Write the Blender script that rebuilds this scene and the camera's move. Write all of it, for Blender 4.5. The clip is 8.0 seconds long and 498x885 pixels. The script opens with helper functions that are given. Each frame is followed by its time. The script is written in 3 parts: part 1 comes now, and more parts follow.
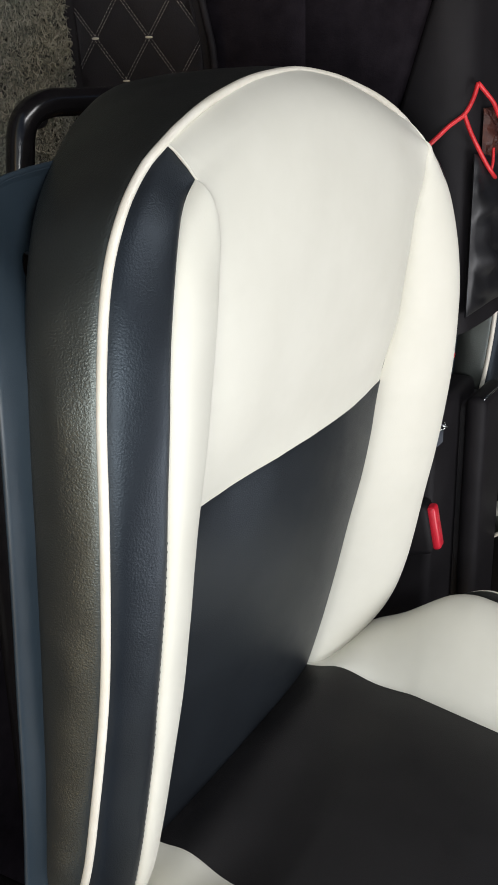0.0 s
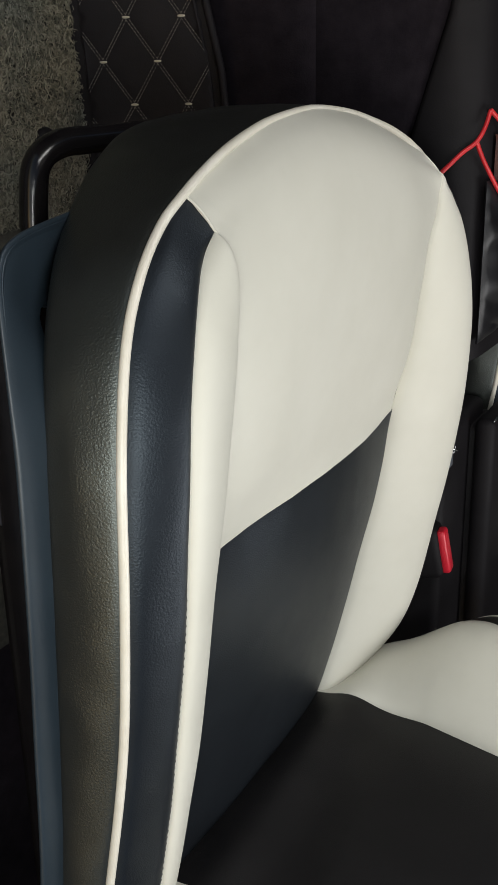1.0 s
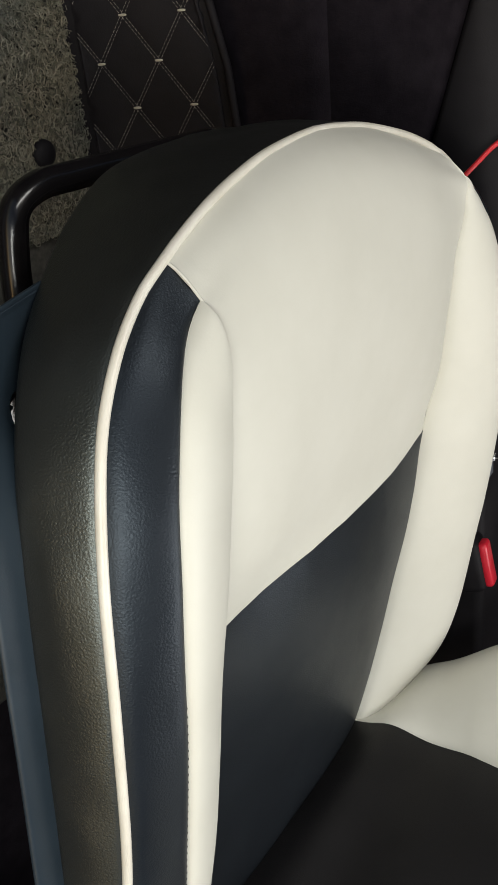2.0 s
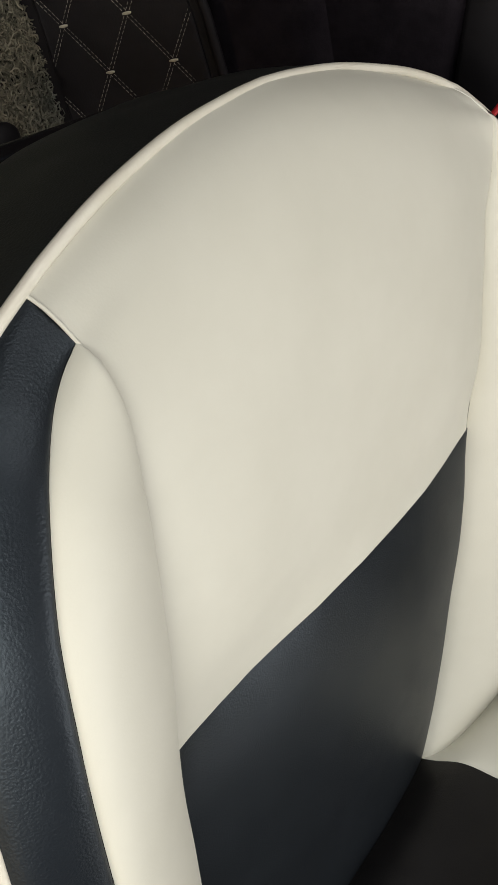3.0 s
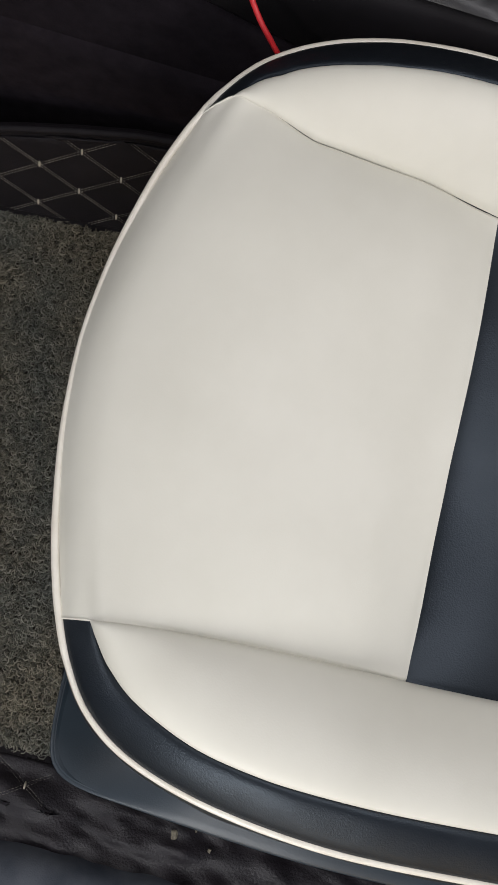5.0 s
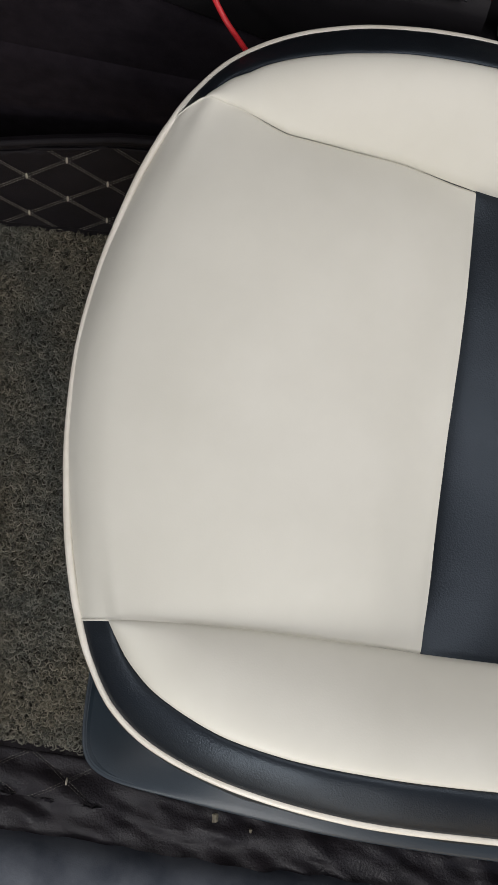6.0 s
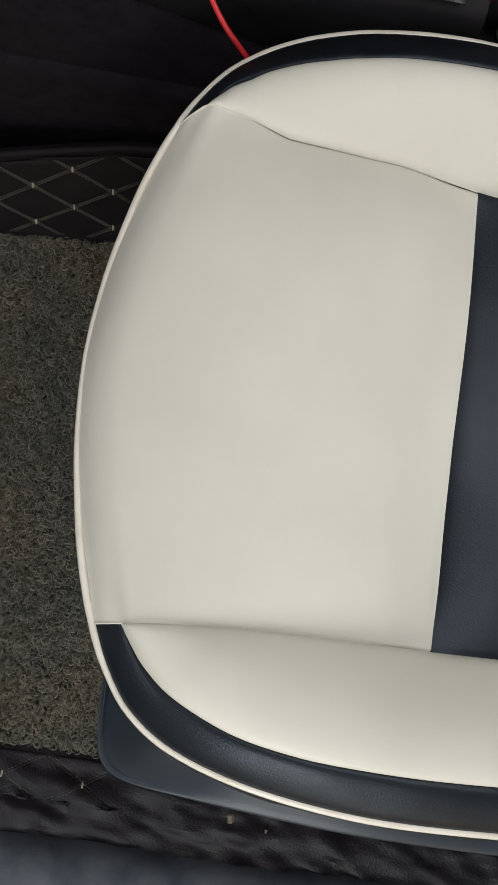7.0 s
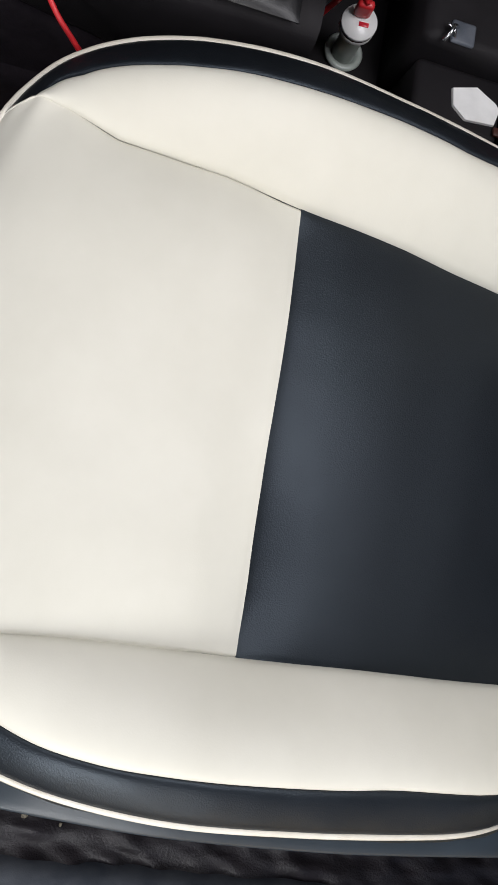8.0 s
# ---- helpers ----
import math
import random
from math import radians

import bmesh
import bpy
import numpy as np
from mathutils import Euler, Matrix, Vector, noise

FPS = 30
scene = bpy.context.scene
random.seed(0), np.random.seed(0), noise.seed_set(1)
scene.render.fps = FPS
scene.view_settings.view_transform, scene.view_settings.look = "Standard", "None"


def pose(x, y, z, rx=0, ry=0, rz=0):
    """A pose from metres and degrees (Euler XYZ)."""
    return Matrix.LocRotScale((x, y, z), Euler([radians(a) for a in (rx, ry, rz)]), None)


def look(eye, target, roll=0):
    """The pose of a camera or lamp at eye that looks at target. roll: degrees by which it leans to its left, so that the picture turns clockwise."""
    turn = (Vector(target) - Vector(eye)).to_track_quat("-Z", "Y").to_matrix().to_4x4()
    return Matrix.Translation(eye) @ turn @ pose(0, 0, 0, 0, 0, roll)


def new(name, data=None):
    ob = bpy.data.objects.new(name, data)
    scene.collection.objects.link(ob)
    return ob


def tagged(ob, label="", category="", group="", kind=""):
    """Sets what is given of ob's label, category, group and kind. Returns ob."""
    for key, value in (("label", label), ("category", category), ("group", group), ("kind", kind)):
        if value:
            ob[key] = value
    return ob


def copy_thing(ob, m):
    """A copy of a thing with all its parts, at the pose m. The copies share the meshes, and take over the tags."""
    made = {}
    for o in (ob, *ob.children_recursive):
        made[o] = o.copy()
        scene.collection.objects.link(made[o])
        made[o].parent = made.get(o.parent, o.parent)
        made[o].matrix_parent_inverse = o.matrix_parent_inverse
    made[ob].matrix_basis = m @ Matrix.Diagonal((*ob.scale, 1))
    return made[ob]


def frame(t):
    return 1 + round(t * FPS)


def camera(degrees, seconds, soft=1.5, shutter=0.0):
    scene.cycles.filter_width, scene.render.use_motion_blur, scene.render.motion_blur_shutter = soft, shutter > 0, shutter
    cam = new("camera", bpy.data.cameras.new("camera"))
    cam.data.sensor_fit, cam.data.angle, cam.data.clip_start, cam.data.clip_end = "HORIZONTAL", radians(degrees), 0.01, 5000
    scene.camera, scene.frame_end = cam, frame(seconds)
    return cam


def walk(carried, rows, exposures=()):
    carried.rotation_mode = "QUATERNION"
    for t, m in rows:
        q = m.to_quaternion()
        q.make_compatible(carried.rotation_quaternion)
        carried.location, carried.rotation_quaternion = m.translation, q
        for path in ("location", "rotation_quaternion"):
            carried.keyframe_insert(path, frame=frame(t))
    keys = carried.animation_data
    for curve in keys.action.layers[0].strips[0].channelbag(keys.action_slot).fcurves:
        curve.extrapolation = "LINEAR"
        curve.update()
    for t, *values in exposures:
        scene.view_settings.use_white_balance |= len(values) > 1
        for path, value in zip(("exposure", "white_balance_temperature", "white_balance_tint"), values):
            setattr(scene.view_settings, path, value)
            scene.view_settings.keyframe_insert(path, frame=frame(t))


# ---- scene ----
cam = camera(28.0, 8.0, soft=1.25)
PATH = [
    (0, (-0.617, 0.498, 0.703), (1.026, -0.182, -0.212), 99.6),
    (0.5, (-0.618, 0.522, 0.692), (1.025, -0.171, -0.215), 99.5),
    (1, (-0.608, 0.526, 0.686), (1.033, -0.167, -0.224), 99.7),
    (2.3, (-0.4977, 0.5715, 0.6612), (0.2649, 0.1761, 0.1492), 99.51),
    (2.5, (-0.472, 0.568, 0.653), (1.035, -0.218, -0.401), 99.8),
    (2.8, (-0.4214, 0.5598, 0.6593), (0.3102, 0.1626, 0.1053), 98.68),
    (3.0, (-0.3832, 0.5495, 0.6651), (0.3165, 0.1296, 0.0871), 97.04),
    (3.3, (-0.3424, 0.5316, 0.6954), (0.26, 0.1035, 0.0218), 92.8),
    (3.5, (-0.3028, 0.4979, 0.74), (0.1977, 0.0818, -0.0192), 87.11),
    (3.7, (-0.2753, 0.4652, 0.7794), (0.1311, 0.1286, -0.07), 76.52),
    (4.0, (-0.2327, 0.4746, 0.8417), (0.0724, 0.2555, -0.0851), 65.83),
    (4.2, (-0.2077, 0.4776, 0.8836), (0.0502, 0.3298, -0.0712), 58.02),
    (4.5, (-0.184, 0.474, 0.952), (0.244, 0.281, -0.992), 48.5),
    (4.7, (-0.17, 0.458, 0.995), (0.234, 0.28, -0.955), 43.6),
    (5.8, (-0.1452, 0.4245, 1.0519), (0.0074, 0.361, 0.0657), 32.47),
    (6, (-0.148, 0.426, 1.049), (0.172, 0.295, -0.92), 32.0),
    (6.5, (-0.146, 0.426, 1.06), (0.172, 0.309, -0.911), 29.3),
    (7, (-0.149, 0.425, 1.056), (0.174, 0.315, -0.914), 27.6),
    (7.5, (-0.146, 0.424, 1.057), (0.204, 0.164, -0.895), 45.9),
    (8, (-0.126, 0.44, 1.06), (0.197, -0.066, -0.847), 67.9),
]
walk(cam, [(t, look(eye, target, roll)) for t, eye, target, roll in PATH],
     exposures=[(0, 0.47, 6230, 13), (0.5, 0.28, 6300, 12), (1.0, 0.06, 6400, 11), (2.5, 0.28, 6580, 11), (3.0, 0.08, 6700, 11), (3.5, -0.25, 6850, 12),
                (4.0, -0.27, 6800, 13), (4.5, 0.11, 6300, 16), (5.8, -0.07, 6350, 16), (7.0, -0.09, 6400, 13.5), (7.5, -0.03, 6380, 13), (8, 0.36, 6280, 15.5)])

# ---- world and lamps ----
world = bpy.data.worlds.new("world")
scene.world = world
world.use_nodes = True
wn = world.node_tree.nodes
sky = wn.new("ShaderNodeTexSky")
sky.sky_type, sky.sun_disc = "NISHITA", False
sky.sun_elevation, sky.sun_rotation = radians(18), radians(250)
world.node_tree.links.new(sky.outputs["Color"], wn["Background"].inputs["Color"])
wn["Background"].inputs["Strength"].default_value = 0.06


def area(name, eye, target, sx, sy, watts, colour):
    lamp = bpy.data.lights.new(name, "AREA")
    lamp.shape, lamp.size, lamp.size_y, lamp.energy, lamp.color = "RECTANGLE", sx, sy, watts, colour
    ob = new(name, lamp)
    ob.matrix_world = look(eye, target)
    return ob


# Added overhead fill under the headliner; no dome lamp is known there.
area("overhead_fill", (0.03, 0.08, 1.205), (-0.06, 0.22, 0.4), 0.48, 0.54, 6.4, (0.985, 0.98, 0.955))
# Static lamp added in the open doorway, in place of a hand-held torch.
area("doorway_fill", (-0.76, 0.36, 0.77), (-0.2, 0.30, 0.38), 0.24, 0.24, 3.2, (0.985, 0.993, 0.925))
# Fill added at the windscreen gap to lift the cushion's front and the mat.
area("windscreen_fill", (-0.15, 1.12, 1.10), (-0.16, 0.40, 0.25), 0.80, 0.20, 4.8, (1.0, 0.985, 0.935))


# ---- materials ----
def material(name, colour, rough=0.5, metal=0.0, spec=0.5):
    m = bpy.data.materials.new(name)
    m.use_nodes = True
    b = m.node_tree.nodes["Principled BSDF"]
    b.inputs["Base Color"].default_value = (*colour, 1)
    b.inputs["Roughness"].default_value = rough
    b.inputs["Metallic"].default_value = metal
    b.inputs["Specular IOR Level"].default_value = spec
    return m


def node(m, kind, **inputs):
    n = m.node_tree.nodes.new(kind)
    for key, value in inputs.items():
        n.inputs[key.replace("_", " ")].default_value = value
    return n


def wire_up(m, a, out, b, inp):
    m.node_tree.links.new(a.outputs[out], b.inputs[inp])


def vary(m, colour_a, colour_b, scale, source="Object", detail=4.0):
    """Mixes two near colours by a noise of that scale."""
    b = m.node_tree.nodes["Principled BSDF"]
    tc = node(m, "ShaderNodeTexCoord")
    nz = node(m, "ShaderNodeTexNoise", Scale=scale, Detail=detail, Roughness=0.6)
    ramp = m.node_tree.nodes.new("ShaderNodeValToRGB")
    ramp.color_ramp.elements[0].position, ramp.color_ramp.elements[1].position = 0.32, 0.68
    ramp.color_ramp.elements[0].color = (*colour_a, 1)
    ramp.color_ramp.elements[1].color = (*colour_b, 1)
    wire_up(m, tc, source, nz, "Vector")
    wire_up(m, nz, "Fac", ramp, "Fac")
    wire_up(m, ramp, "Color", b, "Base Color")
    return tc, nz, ramp


def grain(m, tc, cell, strength, depth, fine=0.0):
    """Leather grain: cells with soft creases, and a fine noise on top; also breaks up the gloss."""
    b = m.node_tree.nodes["Principled BSDF"]
    vo = node(m, "ShaderNodeTexVoronoi", Scale=1.0 / cell, Randomness=1.0)
    vo.feature = "SMOOTH_F1"
    wire_up(m, tc, "Object", vo, "Vector")
    nz = node(m, "ShaderNodeTexNoise", Scale=2.6 / cell, Detail=2.0)
    wire_up(m, tc, "Object", nz, "Vector")
    mix = node(m, "ShaderNodeMath")
    mix.operation = "MULTIPLY_ADD"
    mix.inputs[1].default_value = fine
    wire_up(m, nz, "Fac", mix, 0)
    wire_up(m, vo, "Distance", mix, 2)
    bump = node(m, "ShaderNodeBump", Strength=strength, Distance=depth)
    wire_up(m, mix, "Value", bump, "Height")
    wire_up(m, bump, "Normal", b, "Normal")


def rough_vary(m, tc, scale, low, high):
    b = m.node_tree.nodes["Principled BSDF"]
    nz = node(m, "ShaderNodeTexNoise", Scale=scale, Detail=5.0, Roughness=0.65)
    rng = node(m, "ShaderNodeMapRange", To_Min=low, To_Max=high)
    wire_up(m, tc, "Object", nz, "Vector")
    wire_up(m, nz, "Fac", rng, "Value")
    wire_up(m, rng, "Result", b, "Roughness")


CREAM = material("cream_leatherette", (0.62, 0.58, 0.49), 0.5, 0.0, 0.32)
tc, _, _ = vary(CREAM, (0.580, 0.566, 0.495), (0.630, 0.616, 0.545), 9.0)
grain(CREAM, tc, 0.0011, 0.10, 0.0003, 0.5)
rough_vary(CREAM, tc, 30.0, 0.46, 0.60)

BLACK = material("black_leatherette", (0.012, 0.012, 0.013), 0.4, 0.0, 1.0)
BLACK.node_tree.nodes["Principled BSDF"].inputs["Specular Tint"].default_value = (0.90, 1.0, 0.95, 1)
tc, _, _ = vary(BLACK, (0.0050, 0.0048, 0.0043), (0.0085, 0.0081, 0.0073), 14.0)
grain(BLACK, tc, 0.0010, 0.38, 0.0005, 0.6)
rough_vary(BLACK, tc, 40.0, 0.36, 0.48)

# Black leatherette with the blue light it reflects put into colour and gloss tint.
BLUE_SHEEN = material("blue_black_leatherette", (0.008, 0.009, 0.012), 0.35, 0.0, 0.38)
BLUE_SHEEN.node_tree.nodes["Principled BSDF"].inputs["Specular Tint"].default_value = (0.72, 0.86, 1.0, 1)
tc, _, _ = vary(BLUE_SHEEN, (0.0048, 0.0058, 0.0076), (0.0076, 0.0092, 0.0118), 14.0)
grain(BLUE_SHEEN, tc, 0.0010, 0.30, 0.0005, 0.6)
rough_vary(BLUE_SHEEN, tc, 40.0, 0.38, 0.50)

# Black leatherette with gloss and colour lowered, to hold the backrest in shade.
DULLED = material("dulled_black_leatherette", (0.006, 0.0056, 0.006), 0.5, 0.0, 0.24)
tc, _, _ = vary(DULLED, (0.0044, 0.0040, 0.0045), (0.0078, 0.0072, 0.0078), 14.0)
grain(DULLED, tc, 0.0010, 0.40, 0.0005, 0.6)
rough_vary(DULLED, tc, 40.0, 0.46, 0.58)

PIPING = material("cream_piping_vinyl", (0.66, 0.62, 0.53), 0.4)
tc, _, _ = vary(PIPING, (0.62, 0.58, 0.49), (0.70, 0.67, 0.59), 40.0)
grain(PIPING, tc, 0.0012, 0.15, 0.0003, 0.4)

THREAD_BLACK = material("black_thread", (0.010, 0.010, 0.011), 0.7)
THREAD_CREAM = material("cream_thread", (0.50, 0.46, 0.36), 0.7)
vary(THREAD_CREAM, (0.42, 0.38, 0.29), (0.58, 0.54, 0.44), 300.0)
THREAD_GREY = material("dusty_thread", (0.16, 0.145, 0.12), 0.8)
vary(THREAD_GREY, (0.16, 0.15, 0.125), (0.40, 0.37, 0.31), 120.0)

CONSOLE = material("dark_grey_console_plastic", (0.006, 0.006, 0.0065), 0.6, 0.0, 0.16)
tc, _, _ = vary(CONSOLE, (0.0078, 0.0070, 0.0080), (0.0125, 0.0112, 0.0128), 20.0)
grain(CONSOLE, tc, 0.0010, 0.25, 0.0003, 0.8)

PLASTIC = material("black_moulded_plastic", (0.02, 0.021, 0.024), 0.5)
tc, _, _ = vary(PLASTIC, (0.016, 0.018, 0.022), (0.026, 0.029, 0.034), 20.0)
grain(PLASTIC, tc, 0.0010, 0.25, 0.0003, 0.8)
rough_vary(PLASTIC, tc, 25.0, 0.42, 0.6)

SILL = material("scuffed_sill_plastic", (0.03, 0.033, 0.037), 0.55)
tc, _, _ = vary(SILL, (0.042, 0.050, 0.066), (0.105, 0.116, 0.136), 30.0, detail=9.0)
grain(SILL, tc, 0.0014, 0.3, 0.0004, 0.8)
rough_vary(SILL, tc, 60.0, 0.4, 0.75)

SHIELD = material("blue_black_plastic", (0.03, 0.034, 0.042), 0.38)
tc, _, _ = vary(SHIELD, (0.013, 0.022, 0.031), (0.019, 0.030, 0.041), 20.0)
grain(SHIELD, tc, 0.0009, 0.2, 0.0002, 0.8)
rough_vary(SHIELD, tc, 25.0, 0.40, 0.52)

WRAPPER = material("brown_red_wrapper", (0.10, 0.02, 0.018), 0.5, 0.0, 0.3)
vary(WRAPPER, (0.018, 0.006, 0.006), (0.07, 0.022, 0.014), 90.0, detail=6.0)
CRUMB = material("pale_crumb", (0.45, 0.40, 0.28), 0.8)
vary(CRUMB, (0.10, 0.085, 0.06), (0.30, 0.27, 0.20), 200.0)

QUILT = material("black_quilted_leatherette", (0.006, 0.006, 0.0065), 0.66, 0.0, 0.22)
tc, _, _ = vary(QUILT, (0.0062, 0.0050, 0.0066), (0.0105, 0.0087, 0.0108), 30.0)
grain(QUILT, tc, 0.0014, 0.4, 0.0004, 0.6)

# The quilt's leatherette again, paler: the light by the door is put into colour.
QUILT_LIT = material("creased_satin_leatherette", (0.014, 0.011, 0.014), 0.5, 0.0, 0.4)
tc, _, _ = vary(QUILT_LIT, (0.0095, 0.0078, 0.0100), (0.0190, 0.0155, 0.0190), 40.0, detail=7.0)
grain(QUILT_LIT, tc, 0.0022, 0.5, 0.0008, 0.8)
rough_vary(QUILT_LIT, tc, 60.0, 0.34, 0.62)

PILE = material("grey_brown_coil_pile", (0.10, 0.09, 0.07), 0.75)
geo = node(PILE, "ShaderNodeNewGeometry")
ramp = PILE.node_tree.nodes.new("ShaderNodeValToRGB")
ramp.color_ramp.elements[0].color = (0.082, 0.081, 0.069, 1)
ramp.color_ramp.elements[1].color = (0.305, 0.296, 0.255, 1)
wire_up(PILE, geo, "Random Per Island", ramp, "Fac")
tcp = node(PILE, "ShaderNodeTexCoord")
patch = node(PILE, "ShaderNodeTexNoise", Scale=9.0, Detail=5.0, Roughness=0.6)
wire_up(PILE, tcp, "Object", patch, "Vector")
tone = PILE.node_tree.nodes.new("ShaderNodeValToRGB")
tone.color_ramp.elements[0].position, tone.color_ramp.elements[1].position = 0.35, 0.65
tone.color_ramp.elements[0].color = (0.74, 0.80, 0.80, 1)
tone.color_ramp.elements[1].color = (1.18, 1.08, 0.90, 1)
wire_up(PILE, patch, "Fac", tone, "Fac")
mult = PILE.node_tree.nodes.new("ShaderNodeMix")
mult.data_type, mult.blend_type = "RGBA", "MULTIPLY"
mult.inputs[0].default_value = 1.0
PILE.node_tree.links.new(ramp.outputs["Color"], mult.inputs[6])
PILE.node_tree.links.new(tone.outputs["Color"], mult.inputs[7])
PILE.node_tree.links.new(mult.outputs[2], PILE.node_tree.nodes["Principled BSDF"].inputs["Base Color"])

MATBASE = material("mat_backing", (0.03, 0.028, 0.024), 0.9)
vary(MATBASE, (0.035, 0.033, 0.027), (0.085, 0.079, 0.064), 160.0)

FELT = material("black_trunk_felt", (0.012, 0.012, 0.013), 0.95, 0.0, 0.12)
tc, _, _ = vary(FELT, (0.0095, 0.0074, 0.0100), (0.0170, 0.0135, 0.0172), 60.0)
grain(FELT, tc, 0.002, 0.3, 0.0006, 1.0)

TUBE = material("black_painted_steel", (0.005, 0.005, 0.0055), 0.2)
tc, _, _ = vary(TUBE, (0.005, 0.0045, 0.005), (0.009, 0.008, 0.0085), 50.0)
STEEL = material("bright_steel", (0.55, 0.56, 0.58), 0.25, 1.0)
vary(STEEL, (0.45, 0.46, 0.48), (0.62, 0.63, 0.65), 80.0)
RED = material("red_cable_sheath", (0.55, 0.02, 0.025), 0.4)
vary(RED, (0.48, 0.015, 0.02), (0.62, 0.03, 0.035), 60.0)
REDBUTTON = material("red_buckle_button", (0.55, 0.015, 0.03), 0.35)
vary(REDBUTTON, (0.50, 0.012, 0.025), (0.60, 0.02, 0.04), 90.0)
WHITE = material("white_gloss_plastic", (0.75, 0.75, 0.74), 0.25)
vary(WHITE, (0.70, 0.70, 0.69), (0.78, 0.78, 0.77), 60.0)
PALE = material("grey_green_translucent_plastic", (0.36, 0.40, 0.37), 0.35)
vary(PALE, (0.32, 0.36, 0.33), (0.42, 0.46, 0.43), 70.0)
CLOTH = material("black_satin_cloth", (0.012, 0.012, 0.014), 0.45)
tc, _, _ = vary(CLOTH, (0.004, 0.004, 0.005), (0.009, 0.009, 0.011), 30.0)
grain(CLOTH, tc, 0.0008, 0.3, 0.0003, 0.5)
GROUND = material("concrete_ground", (0.2, 0.19, 0.18), 0.85)
vary(GROUND, (0.14, 0.135, 0.13), (0.26, 0.25, 0.235), 6.0, detail=8.0)
LINER = material("grey_headliner", (0.35, 0.34, 0.32), 0.9)
vary(LINER, (0.24, 0.232, 0.215), (0.30, 0.29, 0.27), 40.0)

# ---- mesh helpers ----
ORIGIN = {}


def thing(name, place, label, category, group="", kind=""):
    ob = new(name)
    ob.location = place
    ob.empty_display_size = 0.05
    ORIGIN[ob] = Vector(place)
    return tagged(ob, label, category, group, kind)


def mesh_of(name, verts, faces, mat, smooth=True):
    me = bpy.data.meshes.new(name)
    me.from_pydata([tuple(v) for v in verts], [], [tuple(int(i) for i in f) for f in faces])
    me.materials.append(mat)
    if smooth:
        me.shade_smooth()
    me.update()
    return me


def part(name, verts, faces, mat, parent=None, label="", smooth=True):
    """One mesh object, its corners given in the world, under its thing or part."""
    base = ORIGIN.get(parent, Vector((0, 0, 0)))
    verts = np.asarray(verts, float) - np.array(base)
    ob = new(name, mesh_of(name, verts, faces, mat, smooth))
    ob.parent = parent
    ORIGIN[ob] = base
    return tagged(ob, label)


def spline(points, n):
    """A smooth curve through a few points, evenly spaced."""
    p = np.array(points, float)
    p = np.vstack([2 * p[0] - p[1], p, 2 * p[-1] - p[-2]])
    out = []
    for i in range(1, len(p) - 2):
        t = np.linspace(0, 1, 24, endpoint=False)[:, None]
        a, b, c, d = p[i - 1], p[i], p[i + 1], p[i + 2]
        out.append(0.5 * (2 * b + (c - a) * t + (2 * a - 5 * b + 4 * c - d) * t ** 2 + (3 * b - a - 3 * c + d) * t ** 3))
    q = np.vstack(out + [p[-2:-1]])
    s = np.concatenate([[0], np.cumsum(np.linalg.norm(np.diff(q, axis=0), axis=1))])
    u = np.linspace(0, s[-1], n)
    return np.stack([np.interp(u, s, q[:, k]) for k in range(q.shape[1])], 1)


def grid_faces(nr, nc, start=0, ring=False):
    f = []
    for i in range(nr - 1):
        for j in range(nc if ring else nc - 1):
            k = (j + 1) % nc
            f.append((start + i * nc + j, start + i * nc + k, start + (i + 1) * nc + k, start + (i + 1) * nc + j))
    return f


def shell(g, thick, flip=False):
    """A sheet given as rows of points, closed into a slab that is thick below its face."""
    nr, nc = g.shape[:2]
    top = g.reshape(-1, 3)
    du = np.gradient(g, axis=0).reshape(-1, 3)
    dv = np.gradient(g, axis=1).reshape(-1, 3)
    n = np.cross(du, dv)
    n /= np.linalg.norm(n, axis=1)[:, None] + 1e-12
    if flip:
        n = -n
    bottom = top - n * (np.repeat(thick, nc)[:, None] if np.ndim(thick) else thick)
    f = grid_faces(nr, nc)
    m = nr * nc
    faces = [q if flip else q[::-1] for q in f] + [tuple(m + i for i in (q[::-1] if flip else q)) for q in f]
    edge = [j for j in range(nc)] + [i * nc + nc - 1 for i in range(1, nr)] + \
           [(nr - 1) * nc + j for j in range(nc - 2, -1, -1)] + [i * nc for i in range(nr - 2, 0, -1)]
    verts = np.vstack([top, bottom, top[edge], bottom[edge]])
    e = len(edge)
    for i in range(e):
        j = (i + 1) % e
        q = (2 * m + i, 2 * m + e + i, 2 * m + e + j, 2 * m + j)
        faces.append(q if flip else q[::-1])
    return verts, faces


def tube(path, radius, sides=12, flat=1.0, caps=True):
    """A round bar along a path; radius may change along it."""
    p = np.asarray(path, float)
    r = np.broadcast_to(np.asarray(radius, float), len(p))
    t = np.gradient(p, axis=0)
    t /= np.linalg.norm(t, axis=1)[:, None]
    up = np.array((0.0, 0.0, 1.0)) if abs(t[0][2]) < 0.9 else np.array((1.0, 0, 0))
    verts = []
    a = np.cross(t[0], up)
    for i in range(len(p)):
        a = a - t[i] * np.dot(a, t[i])
        a /= np.linalg.norm(a)
        b = np.cross(t[i], a)
        for k in range(sides):
            w = 2 * math.pi * k / sides
            verts.append(p[i] + r[i] * (a * math.cos(w) + b * math.sin(w) * flat))
    faces = grid_faces(len(p), sides, ring=True)
    if caps:
        faces.append(tuple(range(sides))[::-1])
        faces.append(tuple((len(p) - 1) * sides + k for k in range(sides)))
    return np.array(verts), faces


